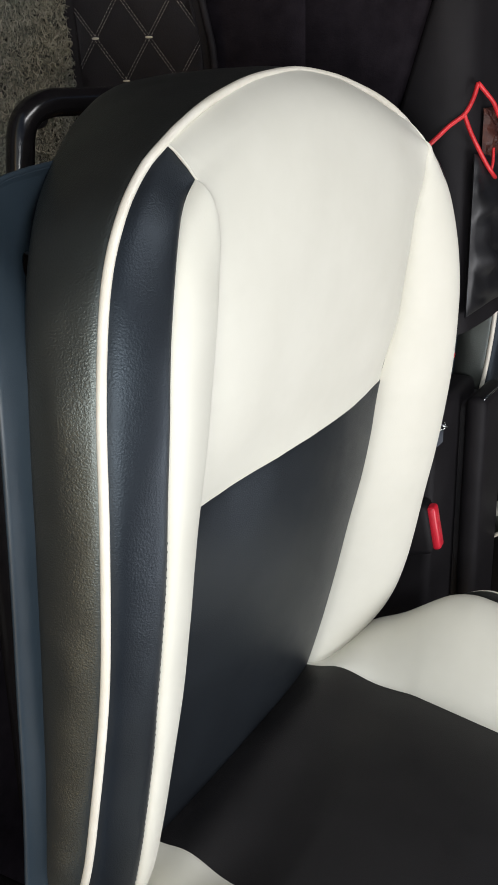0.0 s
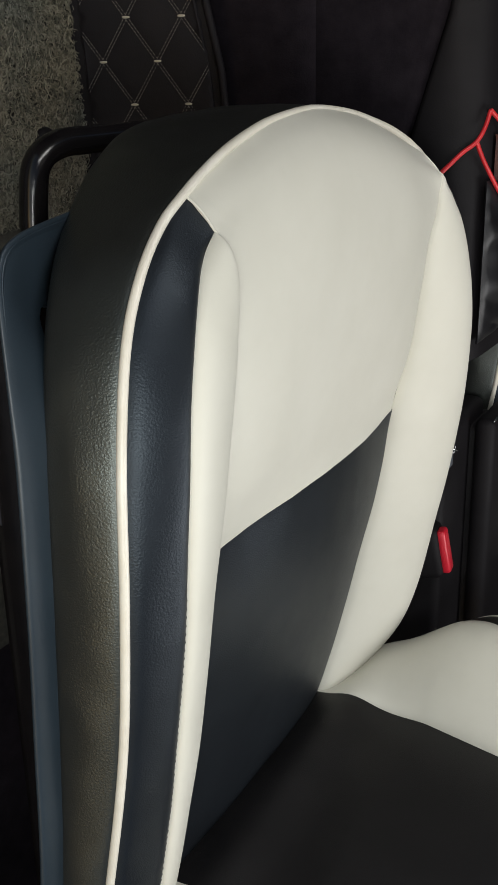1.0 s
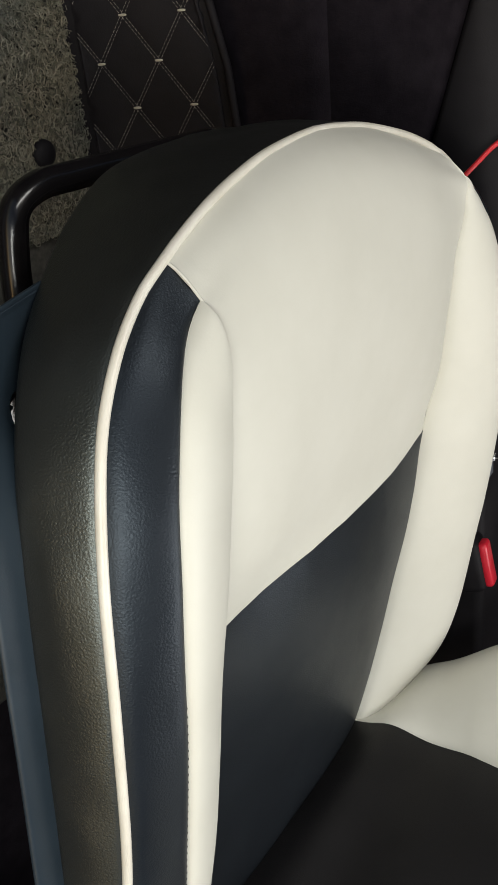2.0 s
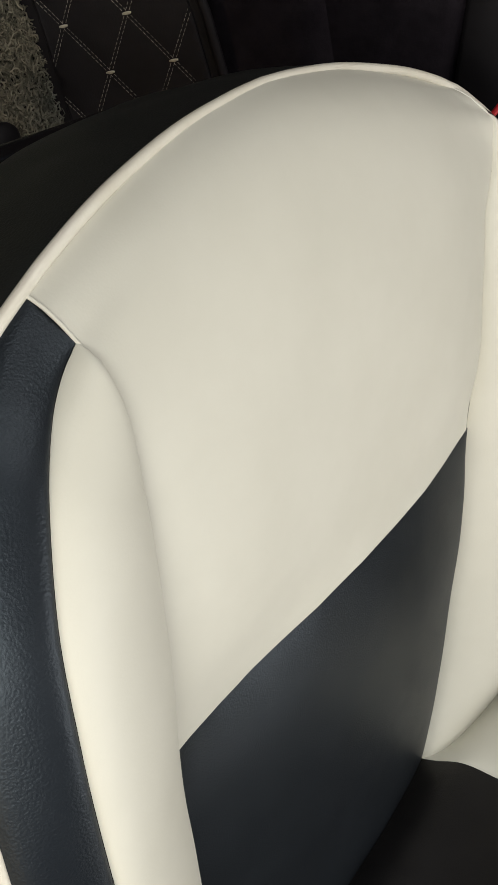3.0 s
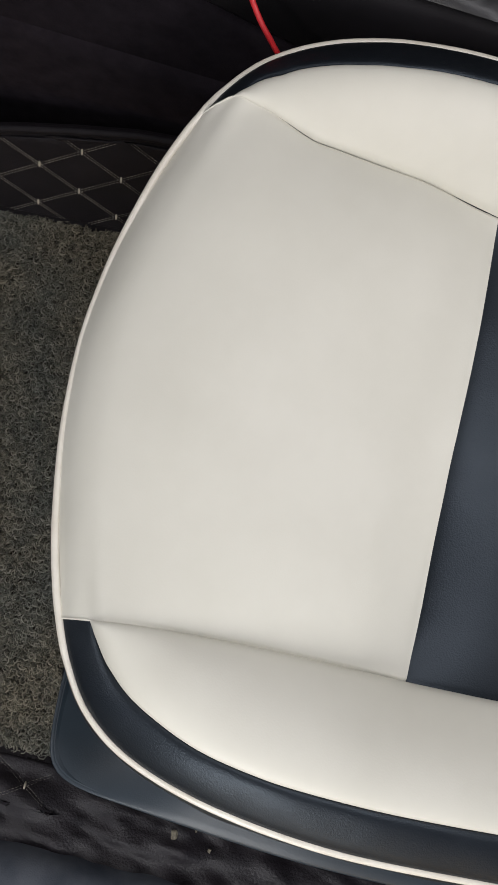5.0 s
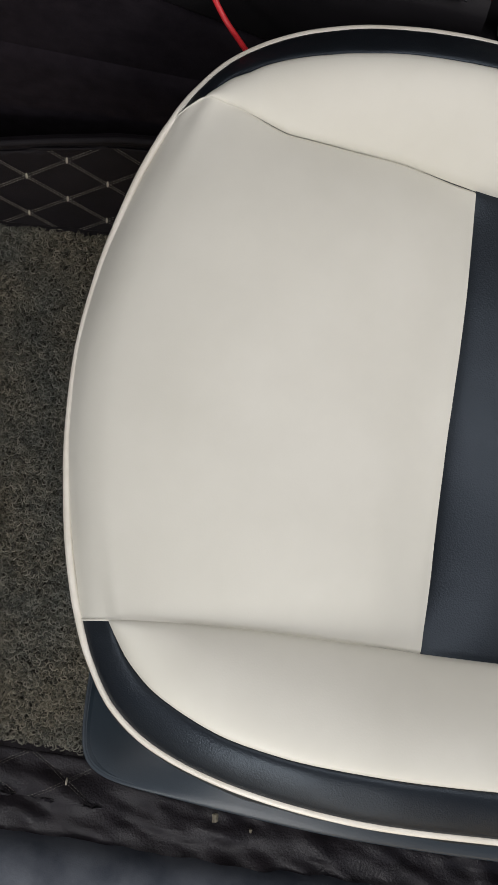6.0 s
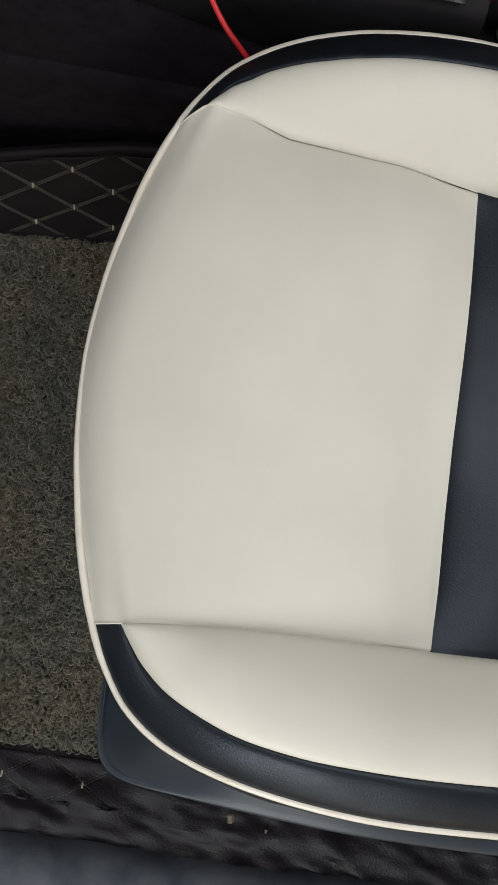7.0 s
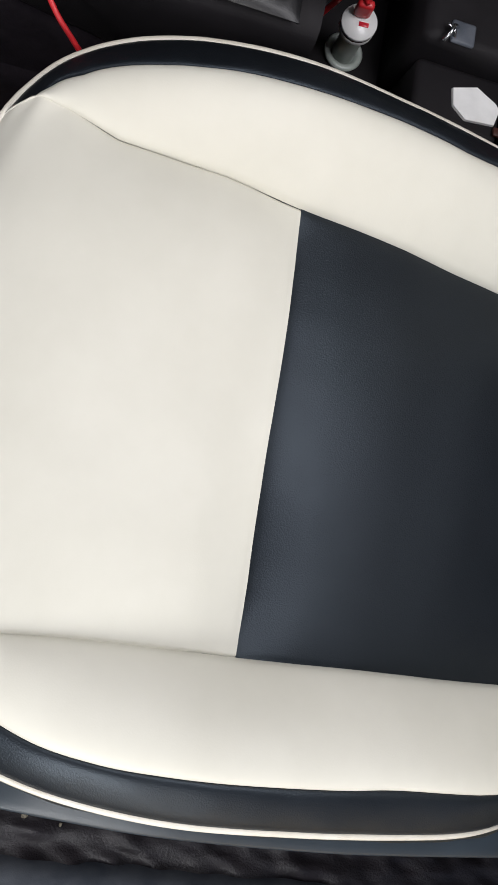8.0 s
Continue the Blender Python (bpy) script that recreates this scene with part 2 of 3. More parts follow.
def lathe(profile, place, axis=(0, 0, 1), sides=24):
    """A turned form: rows of (radius, height) along an axis."""
    z = Vector(axis).normalized()
    q = z.to_track_quat("Z", "Y")
    verts = []
    for r, h in profile:
        for k in range(sides):
            w = 2 * math.pi * k / sides
            verts.append(tuple(Vector(place) + q @ Vector((r * math.cos(w), r * math.sin(w), h))))
    faces = grid_faces(len(profile), sides, ring=True)
    faces.append(tuple(range(sides))[::-1])
    faces.append(tuple((len(profile) - 1) * sides + k for k in range(sides)))
    return np.array(verts), faces


def rounded_box(lo, hi, r, seg=3):
    bm = bmesh.new()
    bmesh.ops.create_cube(bm, size=1.0)
    lo, hi = Vector(lo), Vector(hi)
    for v in bm.verts:
        v.co = Vector((lo[i] + (v.co[i] + 0.5) * (hi[i] - lo[i]) for i in range(3)))
    bmesh.ops.bevel(bm, geom=bm.edges[:], offset=r, segments=seg, profile=0.5, affect="EDGES")
    verts = [tuple(v.co) for v in bm.verts]
    bm.verts.index_update()
    faces = [tuple(v.index for v in f.verts) for f in bm.faces]
    bm.free()
    return np.array(verts), faces


def mirror(v, cx=0.0):
    v = np.array(v, float)
    v[..., 0] = 2 * cx - v[..., 0]
    return v


def join(pieces):
    verts, faces, n = [], [], 0
    for v, f in pieces:
        verts.append(np.asarray(v))
        faces += [tuple(i + n for i in q) for q in f]
        n += len(v)
    return np.vstack(verts), faces


def wobble(p, scale, amount):
    return np.array([noise.noise(Vector(q) * scale) * amount for q in p.reshape(-1, 3)]).reshape(p.shape[:-1])


# ---- structure ----
def block(name, lo, hi, r, mat, label, category, kind="structure"):
    v, f = rounded_box(lo, hi, r)
    return tagged(part(name, v, f, mat, None), label, category, kind=kind)


block("floor", (-0.40, -1.1, 0.0), (1.85, 1.15, 0.045), 0.004, FELT, "black felt car floor under the mats", "floor")
block("ground", (-12, -12, -0.42), (12, 12, -0.36), 0.01, GROUND, "grey concrete ground outside the open car door", "ground")
block("wall_front", (-0.42, 1.1, 0.02), (1.9, 1.16, 1.0), 0.01, FELT, "black bulkhead under the dashboard", "wall")
block("wall_right", (1.82, -1.1, 0.02), (1.88, 1.16, 1.22), 0.01, PLASTIC, "black plastic far door panel", "wall")
block("wall_rear", (-0.42, -1.16, 0.02), (1.9, -1.1, 1.22), 0.01, FELT, "black felt partition behind the seats", "wall")
block("ceiling", (-0.42, -1.16, 1.22), (1.9, 1.16, 1.26), 0.01, LINER, "grey fabric headliner", "ceiling")

# ---- the front seat ----
A0 = (-0.1730, 0.4700, 0.4104)
PIPE_SIDE = [A0, (-0.180, 0.467, 0.411), (-0.197, 0.458, 0.412), (-0.222, 0.439, 0.416), (-0.242, 0.408, 0.419), (-0.257, 0.355, 0.423),
             (-0.265, 0.283, 0.425), (-0.265, 0.20, 0.418), (-0.263, 0.118, 0.403), (-0.259, 0.055, 0.387),
             (-0.249, 0.0, 0.360), (-0.238, -0.04, 0.330), (-0.231, -0.07, 0.308)]
PIPE_FRONT = [A0, (-0.158, 0.476, 0.409), (-0.130, 0.485, 0.406), (-0.101, 0.492, 0.403), (-0.064, 0.499, 0.4005),
              (-0.026, 0.503, 0.3995), (0, 0.5042, 0.399)]
SEAM_OUT = [(-0.1697, 0.4518, 0.426), (-0.181, 0.444, 0.427), (-0.194, 0.433, 0.431), (-0.209, 0.413, 0.437),
            (-0.224, 0.377, 0.442), (-0.231, 0.341, 0.444), (-0.234, 0.306, 0.443), (-0.235, 0.25, 0.439),
            (-0.233, 0.175, 0.428), (-0.230, 0.131, 0.420), (-0.2285, 0.055, 0.405), (-0.222, 0.008, 0.388), (-0.212, -0.032, 0.358), (-0.205, -0.07, 0.325)]
SEAM_IN = [(-0.1697, 0.4518, 0.426), (-0.1685, 0.445, 0.4325), (-0.1670, 0.434, 0.4352), (-0.1655, 0.42, 0.4345), (-0.1640, 0.40, 0.4295), (-0.1627, 0.378, 0.4245), (-0.1613, 0.347, 0.418),
           (-0.1605, 0.31, 0.411), (-0.1598, 0.25, 0.40), (-0.1585, 0.205, 0.392), (-0.157, 0.165, 0.3835), (-0.156, 0.118, 0.373),
           (-0.155, 0.07, 0.363), (-0.1525, 0.01, 0.351), (-0.150, -0.038, 0.341), (-0.148, -0.07, 0.325)]
HEM = [(-0.242, -0.07, 0.295), (-0.262, 0.0, 0.345), (-0.269, 0.1, 0.371), (-0.2705, 0.2, 0.381), (-0.2695, 0.27, 0.3845),
       (-0.265, 0.335, 0.384), (-0.258, 0.377, 0.381), (-0.249, 0.403, 0.377), (-0.235, 0.427, 0.371), (-0.214, 0.447, 0.362),
       (-0.18, 0.466, 0.348), (-0.14, 0.482, 0.333), (-0.08, 0.496, 0.315), (0, 0.501, 0.308)]



def to_right(curve, ys, dxs, drop=False):
    """The curve of the other side: the cover is pulled a little tighter there, and lower in front."""
    c = mirror(curve)
    if drop:
        c[:, 2] -= np.interp(c[:, 1], [0.31, 0.36, 0.40, 0.435, 0.45], [0.0, 0.003, 0.0055, 0.006, 0.0])
    c[:, 0] += np.interp(c[:, 1], ys, dxs)
    return c


def pipe_right(c):
    return to_right(c, [-0.07, 0.105, 0.2, 0.25, 0.31, 0.35, 0.39, 0.425, 0.445, 0.468], [-0.011, -0.0115, -0.0096, -0.0073, -0.0065, -0.0065, -0.0085, -0.0118, -0.0118, -0.0085])


def out_right(c):
    return to_right(c, [-0.07, 0.11, 0.2, 0.25, 0.30, 0.35, 0.375, 0.40, 0.424, 0.451], [-0.002, -0.002, -0.002, -0.004, -0.006, -0.0092, -0.0098, -0.0075, -0.0055, 0.0070])


def in_right(c):
    return to_right(c, [-0.07, -0.038, 0.02, 0.07, 0.118, 0.165, 0.2, 0.255, 0.316, 0.358, 0.392, 0.41, 0.43, 0.451], [-0.021, -0.018, -0.009, -0.005, -0.003, 0.0, 0.0005, 0.0012, 0.0035, 0.0022, 0.0004, 0.0036, 0.0066, 0.0070], drop=True)


side = spline(PIPE_SIDE, 90)
side_r = pipe_right(side)
front_half = spline(PIPE_FRONT, 60)
front_r = mirror(front_half)
front_r[:, 0] -= 0.0085 * (front_r[:, 0] / 0.1705) ** 2
front = np.vstack([front_half, front_r[::-1][1:]])
outline = np.vstack([side[::-1], front[1:], side_r[1:]])
FRONT_X = np.concatenate([side[::-1, 0][-25:], front[1:, 0], side_r[1:26, 0]])
FRONT_Y = np.concatenate([side[::-1, 1][-25:], front[1:, 1], side_r[1:26, 1]])


PROFILE = spline([(0, 0.4015), (0.005, 0.4090), (0.011, 0.4160), (0.019, 0.4226), (0.03, 0.4284), (0.05, 0.4338), (0.075, 0.436), (0.11, 0.4345), (0.15, 0.429),
                  (0.2, 0.4185), (0.255, 0.4075), (0.31, 0.397)], 300)


def cushion_height(x, y):
    """Height of the middle of the cushion, by the distance from its front edge."""
    d = np.interp(x, FRONT_X, FRONT_Y) - y
    return np.interp(d, PROFILE[:, 0], PROFILE[:, 1])


def ease(n):
    return 0.5 - 0.5 * np.cos(np.linspace(0, math.pi, n))


def dip(dist, depth, width):
    return depth * np.exp(-(dist / width) ** 2)


seat = thing("car_seat", (0, 0.2, 0.06), "cream and black leatherette car seat with cream piping", "car seat", "front seats")



def raised(curve):
    c = np.array(curve, float)
    c[:, 2] += np.interp(c[:, 1], [-0.05, 0.03, 0.17, 0.25, 0.31, 0.37, 0.43], [0.0, 0.004, 0.004, 0.0003, 0.0032, 0.0035, 0.0])
    return c


SEAM_IN = raised(SEAM_IN)
seam_in = spline(SEAM_IN, 241)
seam_in_r = in_right(seam_in)
cut = int(np.argmin(abs(seam_in[:, 1] - 0.2492)))
cut_r = int(np.argmin(abs(seam_in_r[:, 1] - 0.2548)))

# front panel: between the two inner seams, the cross seam and the front piping
nu, nv = 81, 71
u = np.sin(np.linspace(-math.pi / 2, math.pi / 2, nu))
v = ease(nv)


def cross_lift(u):
    """Height of the cross seam over the line between its ends: a valley by the bolster, then a crown."""
    return np.interp(u, [-1, -0.9, -0.75, -0.6, -0.45, -0.27, 0, 0.25, 0.5, 0.7, 0.88, 1], [0, -0.0012, -0.0018, -0.0008, 0.0022, 0.0062, 0.0088, 0.0088, 0.0080, 0.0052, 0.0018, 0])


def cross_bow(u):
    return 0.0016 * np.exp(-((u + 0.12) / 0.33) ** 2) - 0.0012 * np.exp(-((u + 0.72) / 0.2) ** 2)


def panel_edge(seam, corner, last):
    e = np.vstack([seam[:last + 1][::-1], spline([seam[0], (seam[0] + corner) / 2 + np.array((0, 0.001, 0.0012)), corner], 14)[1:]])
    s = np.concatenate([[0], np.cumsum(np.linalg.norm(np.diff(e, axis=0), axis=1))])
    return np.stack([np.interp(v * s[-1], s, e[:, k]) for k in range(3)], 1)


left_edge, right_edge = panel_edge(seam_in, front[0], cut), panel_edge(seam_in_r, front[-1], cut_r)
s = np.concatenate([[0], np.cumsum(np.linalg.norm(np.diff(front, axis=0), axis=1))])
top_edge = np.stack([np.interp((u + 1) / 2 * s[-1], s, front[:, k]) for k in range(3)], 1)
w = ((u + 1) / 2)[:, None]
cross = left_edge[0] * (1 - w) + right_edge[0] * w
cross[:, 2] += cross_lift(u)
cross[:, 1] += cross_bow(u)
g = np.zeros((nv, nu, 3))
for i in range(nv):
    le, ri = left_edge[i], right_edge[i]
    w = ((u + 1) / 2)[:, None]
    c00, c01, c10, c11 = cross[0], cross[-1], top_edge[0], top_edge[-1]
    g[i] = (1 - v[i]) * cross + v[i] * top_edge + (1 - w) * le + w * ri \
        - ((1 - v[i]) * ((1 - w) * c00 + w * c01) + v[i] * ((1 - w) * c10 + w * c11))
    edge_z = left_edge[i, 2] * (1 - w[:, 0]) + right_edge[i, 2] * w[:, 0]
    mid = cushion_height(g[i, :, 0], g[i, :, 1])
    blend = abs(u) ** (2.6 + 3.4 * v[i])
    ch = mid * (1 - blend) + edge_z * blend
    keep = max(0.0, 1 - v[i] / 0.20) ** 2
    g[i, :, 2] = ch * (1 - keep) + cross[:, 2] * keep
    g[i, :, 2] -= dip(g[i, :, 1] - 0.252 - 0.0175 * g[i, :, 0], 0.0008, 0.004)
    g[i, :, 2] -= dip((1 - abs(u)) * 0.165, 0.0016, 0.0012) * float(np.interp(left_edge[i, 1], [0.40, 0.43], [1.0, 0.0]))
fade = np.minimum(1, v * 12)[:, None] * np.minimum(1, (1 - v) * 12)[:, None] * np.minimum(1, (1 - abs(u)) * 12)[None, :]
g[..., 2] += wobble(g, 16.0, 0.0007) * fade
# the cover puckers a little along its seams
gap = np.minimum(np.minimum((1 - u)[None, :], (1 + u)[None, :]) * 0.165, np.abs(g[..., 1] - cross[None, :, 1]) + 0.002)
g[..., 2] += 0.00035 * np.exp(-gap / 0.010) * np.sin((g[..., 0] + g[..., 1]) * 420 + 3 * wobble(g, 60.0, 1.0)) * fade
part("front_panel", *shell(g, 0.006, True), CREAM, seat, "cream leatherette front panel")
# its cut edge is folded under, and stands a little proud over the end of the strips
for edge_line in (left_edge, right_edge):
    fold = edge_line[edge_line[:, 1] > 0.440]
    part("folded_edge", *tube(spline(fold[::3] - np.array((0, 0, 0.0004)), 30), 0.0008, 8), CREAM, seat)

# rear panel: black, running under the backrest
nu, nv = 61, 81
u = np.sin(np.linspace(-math.pi / 2, math.pi / 2, nu))
along = np.linspace(0, 1, nv) ** 1.8


def lower_seam(seam, first):
    c = seam[first:]
    return np.stack([np.interp(along * (len(c) - 1), np.arange(len(c)), c[:, k]) for k in range(3)], 1)


rear, rear_r = lower_seam(seam_in, cut), lower_seam(seam_in_r, cut_r)
g = np.zeros((nv, nu, 3))
for i in range(nv):
    k = along[i]
    w = ((u + 1) / 2)[:, None]
    g[i] = rear[i] * (1 - w) + rear_r[i] * w
    near = (1 - k) ** 4
    g[i, :, 2] += cross_lift(u) * near + (0.0067 + 0.004 * math.sin(math.pi * k)) * (1 - abs(u) ** 2.5) * (1 - near)
    g[i, :, 1] += cross_bow(u) * near
    g[i, :, 2] -= 0.0075 * math.exp(-k * 0.32 / 0.0145) * (1 - abs(u) ** 6) + dip((1 - abs(u)) * 0.155, 0.0006, 0.0025)
g[..., 2] += wobble(g, 14.0, 0.0009) * (np.minimum(1, along * 12)[:, None] * np.minimum(1, (1 - abs(u)) * 12)[None, :])
part("rear_panel", *shell(g, 0.006), BLUE_SHEEN, seat, "blue-black leatherette rear panel")

# side bolsters, cream, and the black strips outside them
n = 121
so, si, sp = spline(SEAM_OUT, n), spline(SEAM_IN, n), spline(PIPE_SIDE, n)
sides = [(si, so, sp), (in_right(si), out_right(so), pipe_right(sp))]
for turn, (ci, co, cp) in zip((-1, 1), sides):
    q = ease(33)
    wide = np.minimum(1, np.linalg.norm(co - ci, axis=1) / 0.07)
    bol = np.stack([ci * (1 - w) + co * w for w in q], 1)
    bol[..., 2] += (np.interp(ci[:, 1], [0.10, 0.25, 0.36], [0.0138, 0.0142, 0.0124]) * wide ** 0.6)[:, None] * ((4 * q * (1 - q)) ** 0.55)[None, :]
    bol[..., 2] -= dip(q * 0.07, 0.0016, 0.0014)[None, :] * wide[:, None]
    bol[..., 2] += wobble(bol, 18.0, 0.0007) * (4 * q * (1 - q))[None, :]
    part("bolster", *shell(bol, 0.005 * wide ** 1.5, turn == -1), CREAM, seat, "cream leatherette side bolster")
    q = ease(21)
    wide = np.minimum(1, np.linalg.norm(co - cp, axis=1) / 0.03)
    strip = np.stack([co * (1 - w) + cp * w for w in q], 1)
    roll = (q * (1 - q)) ** 0.5
    b = 0.0046 * (wide * np.clip(np.arange(n) / 7.0, 0, 1))[:, None] * (roll / roll.max())[None, :]
    strip[..., 2] += b
    strip[..., 0] += turn * 0.35 * b
    strip[..., 2] -= (dip((1 - q) * 0.03, 0.0026, 0.0032) + dip(q * 0.03, 0.0004, 0.0022))[None, :] * wide[:, None]
    strip[..., 2] += wobble(strip, 40.0, 0.0009) * (4 * q * (1 - q))[None, :]
    part("trim_strip", *shell(strip, 0.004, turn == -1), BLUE_SHEEN, seat, "blue-black leatherette trim strip")


def stitches(curve, pitch, size, lift, mat, parent, name="stitching", fill=0.62):
    """Small thread beads along a seam, joined into one."""
    c = np.asarray(curve)
    s = np.concatenate([[0], np.cumsum(np.linalg.norm(np.diff(c, axis=0), axis=1))])
    pieces = []
    for d in np.arange(pitch, s[-1] - pitch, pitch):
        a = np.array([np.interp(d - pitch * fill / 2, s, c[:, k]) for k in range(3)])
        b = np.array([np.interp(d + pitch * fill / 2, s, c[:, k]) for k in range(3)])
        mid = (a + b) / 2 + lift
        pieces.append(tube([a + lift * 0.3, mid, b + lift * 0.3], [size * 0.5, size, size * 0.5], 5))
    return part(name, *join(pieces), mat, parent)


for turn, (ci, co, cp) in zip((-1, 1), sides):
    stitches(co[40:] + np.array((0.0009 * turn, 0, -0.0002)), 0.0050, 0.00055, np.array((-0.0002 * turn, 0, 0.0005)), THREAD_BLACK, seat)
    if turn == -1:
        stitches(cp[25:] + np.array((-0.0025 * turn, 0, 0.0008)), 0.0050, 0.0005, np.array((0, 0, 0.0003)), THREAD_BLACK, seat)

part("piping", *tube(outline, 0.0026, 14), PIPING, seat, "cream vinyl piping round the cushion")

# boxing: black leatherette from the piping down to the hem
hem_half = spline(HEM, 150)
hem_r = mirror(hem_half[::-1])[1:]
hem_r[:, 0] -= 0.022 * np.clip((hem_r[:, 0] - 0.17) / 0.09, 0, 1)
hem = np.vstack([hem_half, hem_r])
m = 300
sA = np.concatenate([[0], np.cumsum(np.linalg.norm(np.diff(outline, axis=0), axis=1))])
sB = np.concatenate([[0], np.cumsum(np.linalg.norm(np.diff(hem, axis=0), axis=1))])
up_line = np.stack([np.interp(np.linspace(0, sA[-1], m), sA, outline[:, k]) for k in range(3)], 1)
lo_line = np.stack([np.interp(np.linspace(0, sB[-1], m), sB, hem[:, k]) for k in range(3)], 1)
tan = np.gradient(up_line, axis=0)
out = np.stack([-tan[:, 1], tan[:, 0], np.zeros(m)], 1)
out /= np.linalg.norm(out, axis=1)[:, None]
if out[0, 0] > 0:
    out = -out
w = np.linspace(0, 1, 21)
box = np.stack([up_line * (1 - k) + lo_line * k + out * (0.0045 * (4 * k * (1 - k)) ** 0.6) for k in w], 1)
box[..., 2] -= 0.001
box += out[:, None, :] * (wobble(box, 30.0, 0.0014) * (4 * w * (1 - w))[None, :])[..., None]
# it turns under the cushion below the hem
under = np.stack([lo_line - out * d + np.array((0, 0, -h)) for d, h in ((0.003, 0.004), (0.012, 0.008), (0.04, 0.010))], 1)
part("boxing", *shell(np.concatenate([box, under], 1), 0.003), BLACK, seat, "black leatherette boxing under the piping")

# underside tray, so that the cushion is a closed body
v_, f_ = rounded_box((-0.20, -0.1, 0.27), (0.20, 0.43, 0.33), 0.02)
part("seat_pan", v_, f_, TUBE, seat, "black pressed steel seat pan")

# plastic side shields with a raised edge
path = spline([(-0.272, -0.16, 0.332), (-0.280, 0.0, 0.355), (-0.2845, 0.12, 0.371), (-0.2855, 0.19, 0.3765), (-0.285, 0.25, 0.380), (-0.2835, 0.297, 0.381), (-0.2795, 0.354, 0.3795),
               (-0.276, 0.398, 0.376), (-0.2735, 0.425, 0.3735), (-0.2695, 0.442, 0.371), (-0.2615, 0.4525, 0.3685), (-0.247, 0.4575, 0.365), (-0.222, 0.460, 0.360), (-0.19, 0.461, 0.352)], 120)
# the section lies towards a line inside the shield, so that the rounded front corner stays smooth
out = np.stack([path[:, 0] + 0.214, 0.056 * np.clip((path[:, 1] - 0.345) / 0.115, 0, 1) ** 2 * (3 - 2 * np.clip((path[:, 1] - 0.345) / 0.115, 0, 1)), np.zeros(len(path))], 1)
out /= np.linalg.norm(out, axis=1)[:, None]
section = [(-0.045, 0.009), (-0.030, 0.0075), (-0.016, 0.0048), (-0.0065, 0.0026), (-0.0022, 0.0014), (-0.0008, 0.0006), (0.0, -0.0006), (-0.0004, -0.0018), (-0.0024, -0.0030), (-0.020, -0.009), (-0.050, -0.018), (-0.056, -0.024), (-0.062, -0.024)]
turn_in = np.clip((path[:, 1] - 0.36) / 0.09, 0, 1)
sh = np.stack([path + out * a + np.stack([0 * turn_in, 0 * turn_in, b * (1 - turn_in) + 0.16 * a * turn_in], 1)
               if k <= 5 else path + out * a + np.array((0, 0, b)) for k, (a, b) in enumerate(section)], 1)
for sign in (1, -1):
    gg = sh if sign == 1 else mirror(sh) - np.array((0.042, 0, 0))
    part("side_shield", *shell(gg, 0.003, sign == -1), SHIELD, seat, "blue-black plastic side shield under the cushion")

# slide bar under the front edge
bar = spline([(-0.121, 0.32, 0.262), (-0.119, 0.42, 0.264), (-0.1175, 0.455, 0.265), (-0.112, 0.477, 0.266), (-0.092, 0.4865, 0.267), (-0.06, 0.4875, 0.267), (0.06, 0.4875, 0.267),
              (0.092, 0.4865, 0.267), (0.112, 0.477, 0.266), (0.1175, 0.455, 0.265), (0.119, 0.42, 0.264), (0.121, 0.32, 0.262)], 120)
part("slide_bar", *tube(bar, 0.009, 16), TUBE, seat, "bent black steel slide bar")
for x in (-0.19, 0.19):
    v_, f_ = rounded_box((x - 0.022, -0.2, 0.06), (x + 0.022, 0.40, 0.10), 0.006)
    part("seat_rail", v_, f_, TUBE, seat, "black steel floor rail")
    for y in (-0.1, 0.3):
        v_, f_ = rounded_box((x - 0.012, y - 0.03, 0.095), (x + 0.012, y + 0.03, 0.29), 0.005)
        part("seat_leg", v_, f_, TUBE, seat)

# backrest
zs = np.concatenate([np.linspace(0.325, 0.5, 40), np.linspace(0.505, 0.93, 50)])
lean = lambda z: -0.041 - 0.18 * (z - 0.40) + 0.012 * np.clip((z - 0.36) / 0.09, 0, 1) - 0.10 * np.maximum(0, z - 0.55)


def backrest_rows(cols):
    """Rows of points across the backrest; cols gives (x, forward) at each height."""
    return np.array([[(x, lean(z) + fwd, z) for x, fwd in cols(z)] for z in zs])


def full(z):
    a = max(0.0, min(1.0, (z - 0.355) / 0.13))
    return (a * a * (3 - 2 * a)) ** 0.8


def swell(z):
    return 0.010 * math.exp(-((z - 0.378) / 0.026) ** 2)


def taper(z):
    return 1.0 - 0.28 * max(0.0, (z - 0.6) / 0.33) ** 1.5


def in_x(z): return (0.132 + 0.10 * min(0.10, max(0.0, z - 0.342))) * taper(z)
def out_x(z): return (0.216 + 0.028 * full(z)) * taper(z)
def pipe_x(z): return (0.235 + 0.040 * full(z)) * taper(z)


def set_back(z):
    """How far the outer strip lies behind the bolster, low down where the cover is drawn in."""
    a = max(0.0, min(1.0, (z - 0.40) / 0.09))
    return 0.022 * (1 - a * a * (3 - 2 * a))


def mid_cols(z):
    u = np.sin(np.linspace(-math.pi / 2, math.pi / 2, 41))
    return [(in_x(z) * a, swell(z) + 0.010 * (1 - abs(a) ** 2.5)) for a in u]


def bol_cols(z):
    q = ease(25)
    return [(-(in_x(z) * (1 - a) + out_x(z) * a), swell(z) + full(z) * (0.060 * a + 0.032 * (4 * a * (1 - a)) ** 0.6)) for a in q]


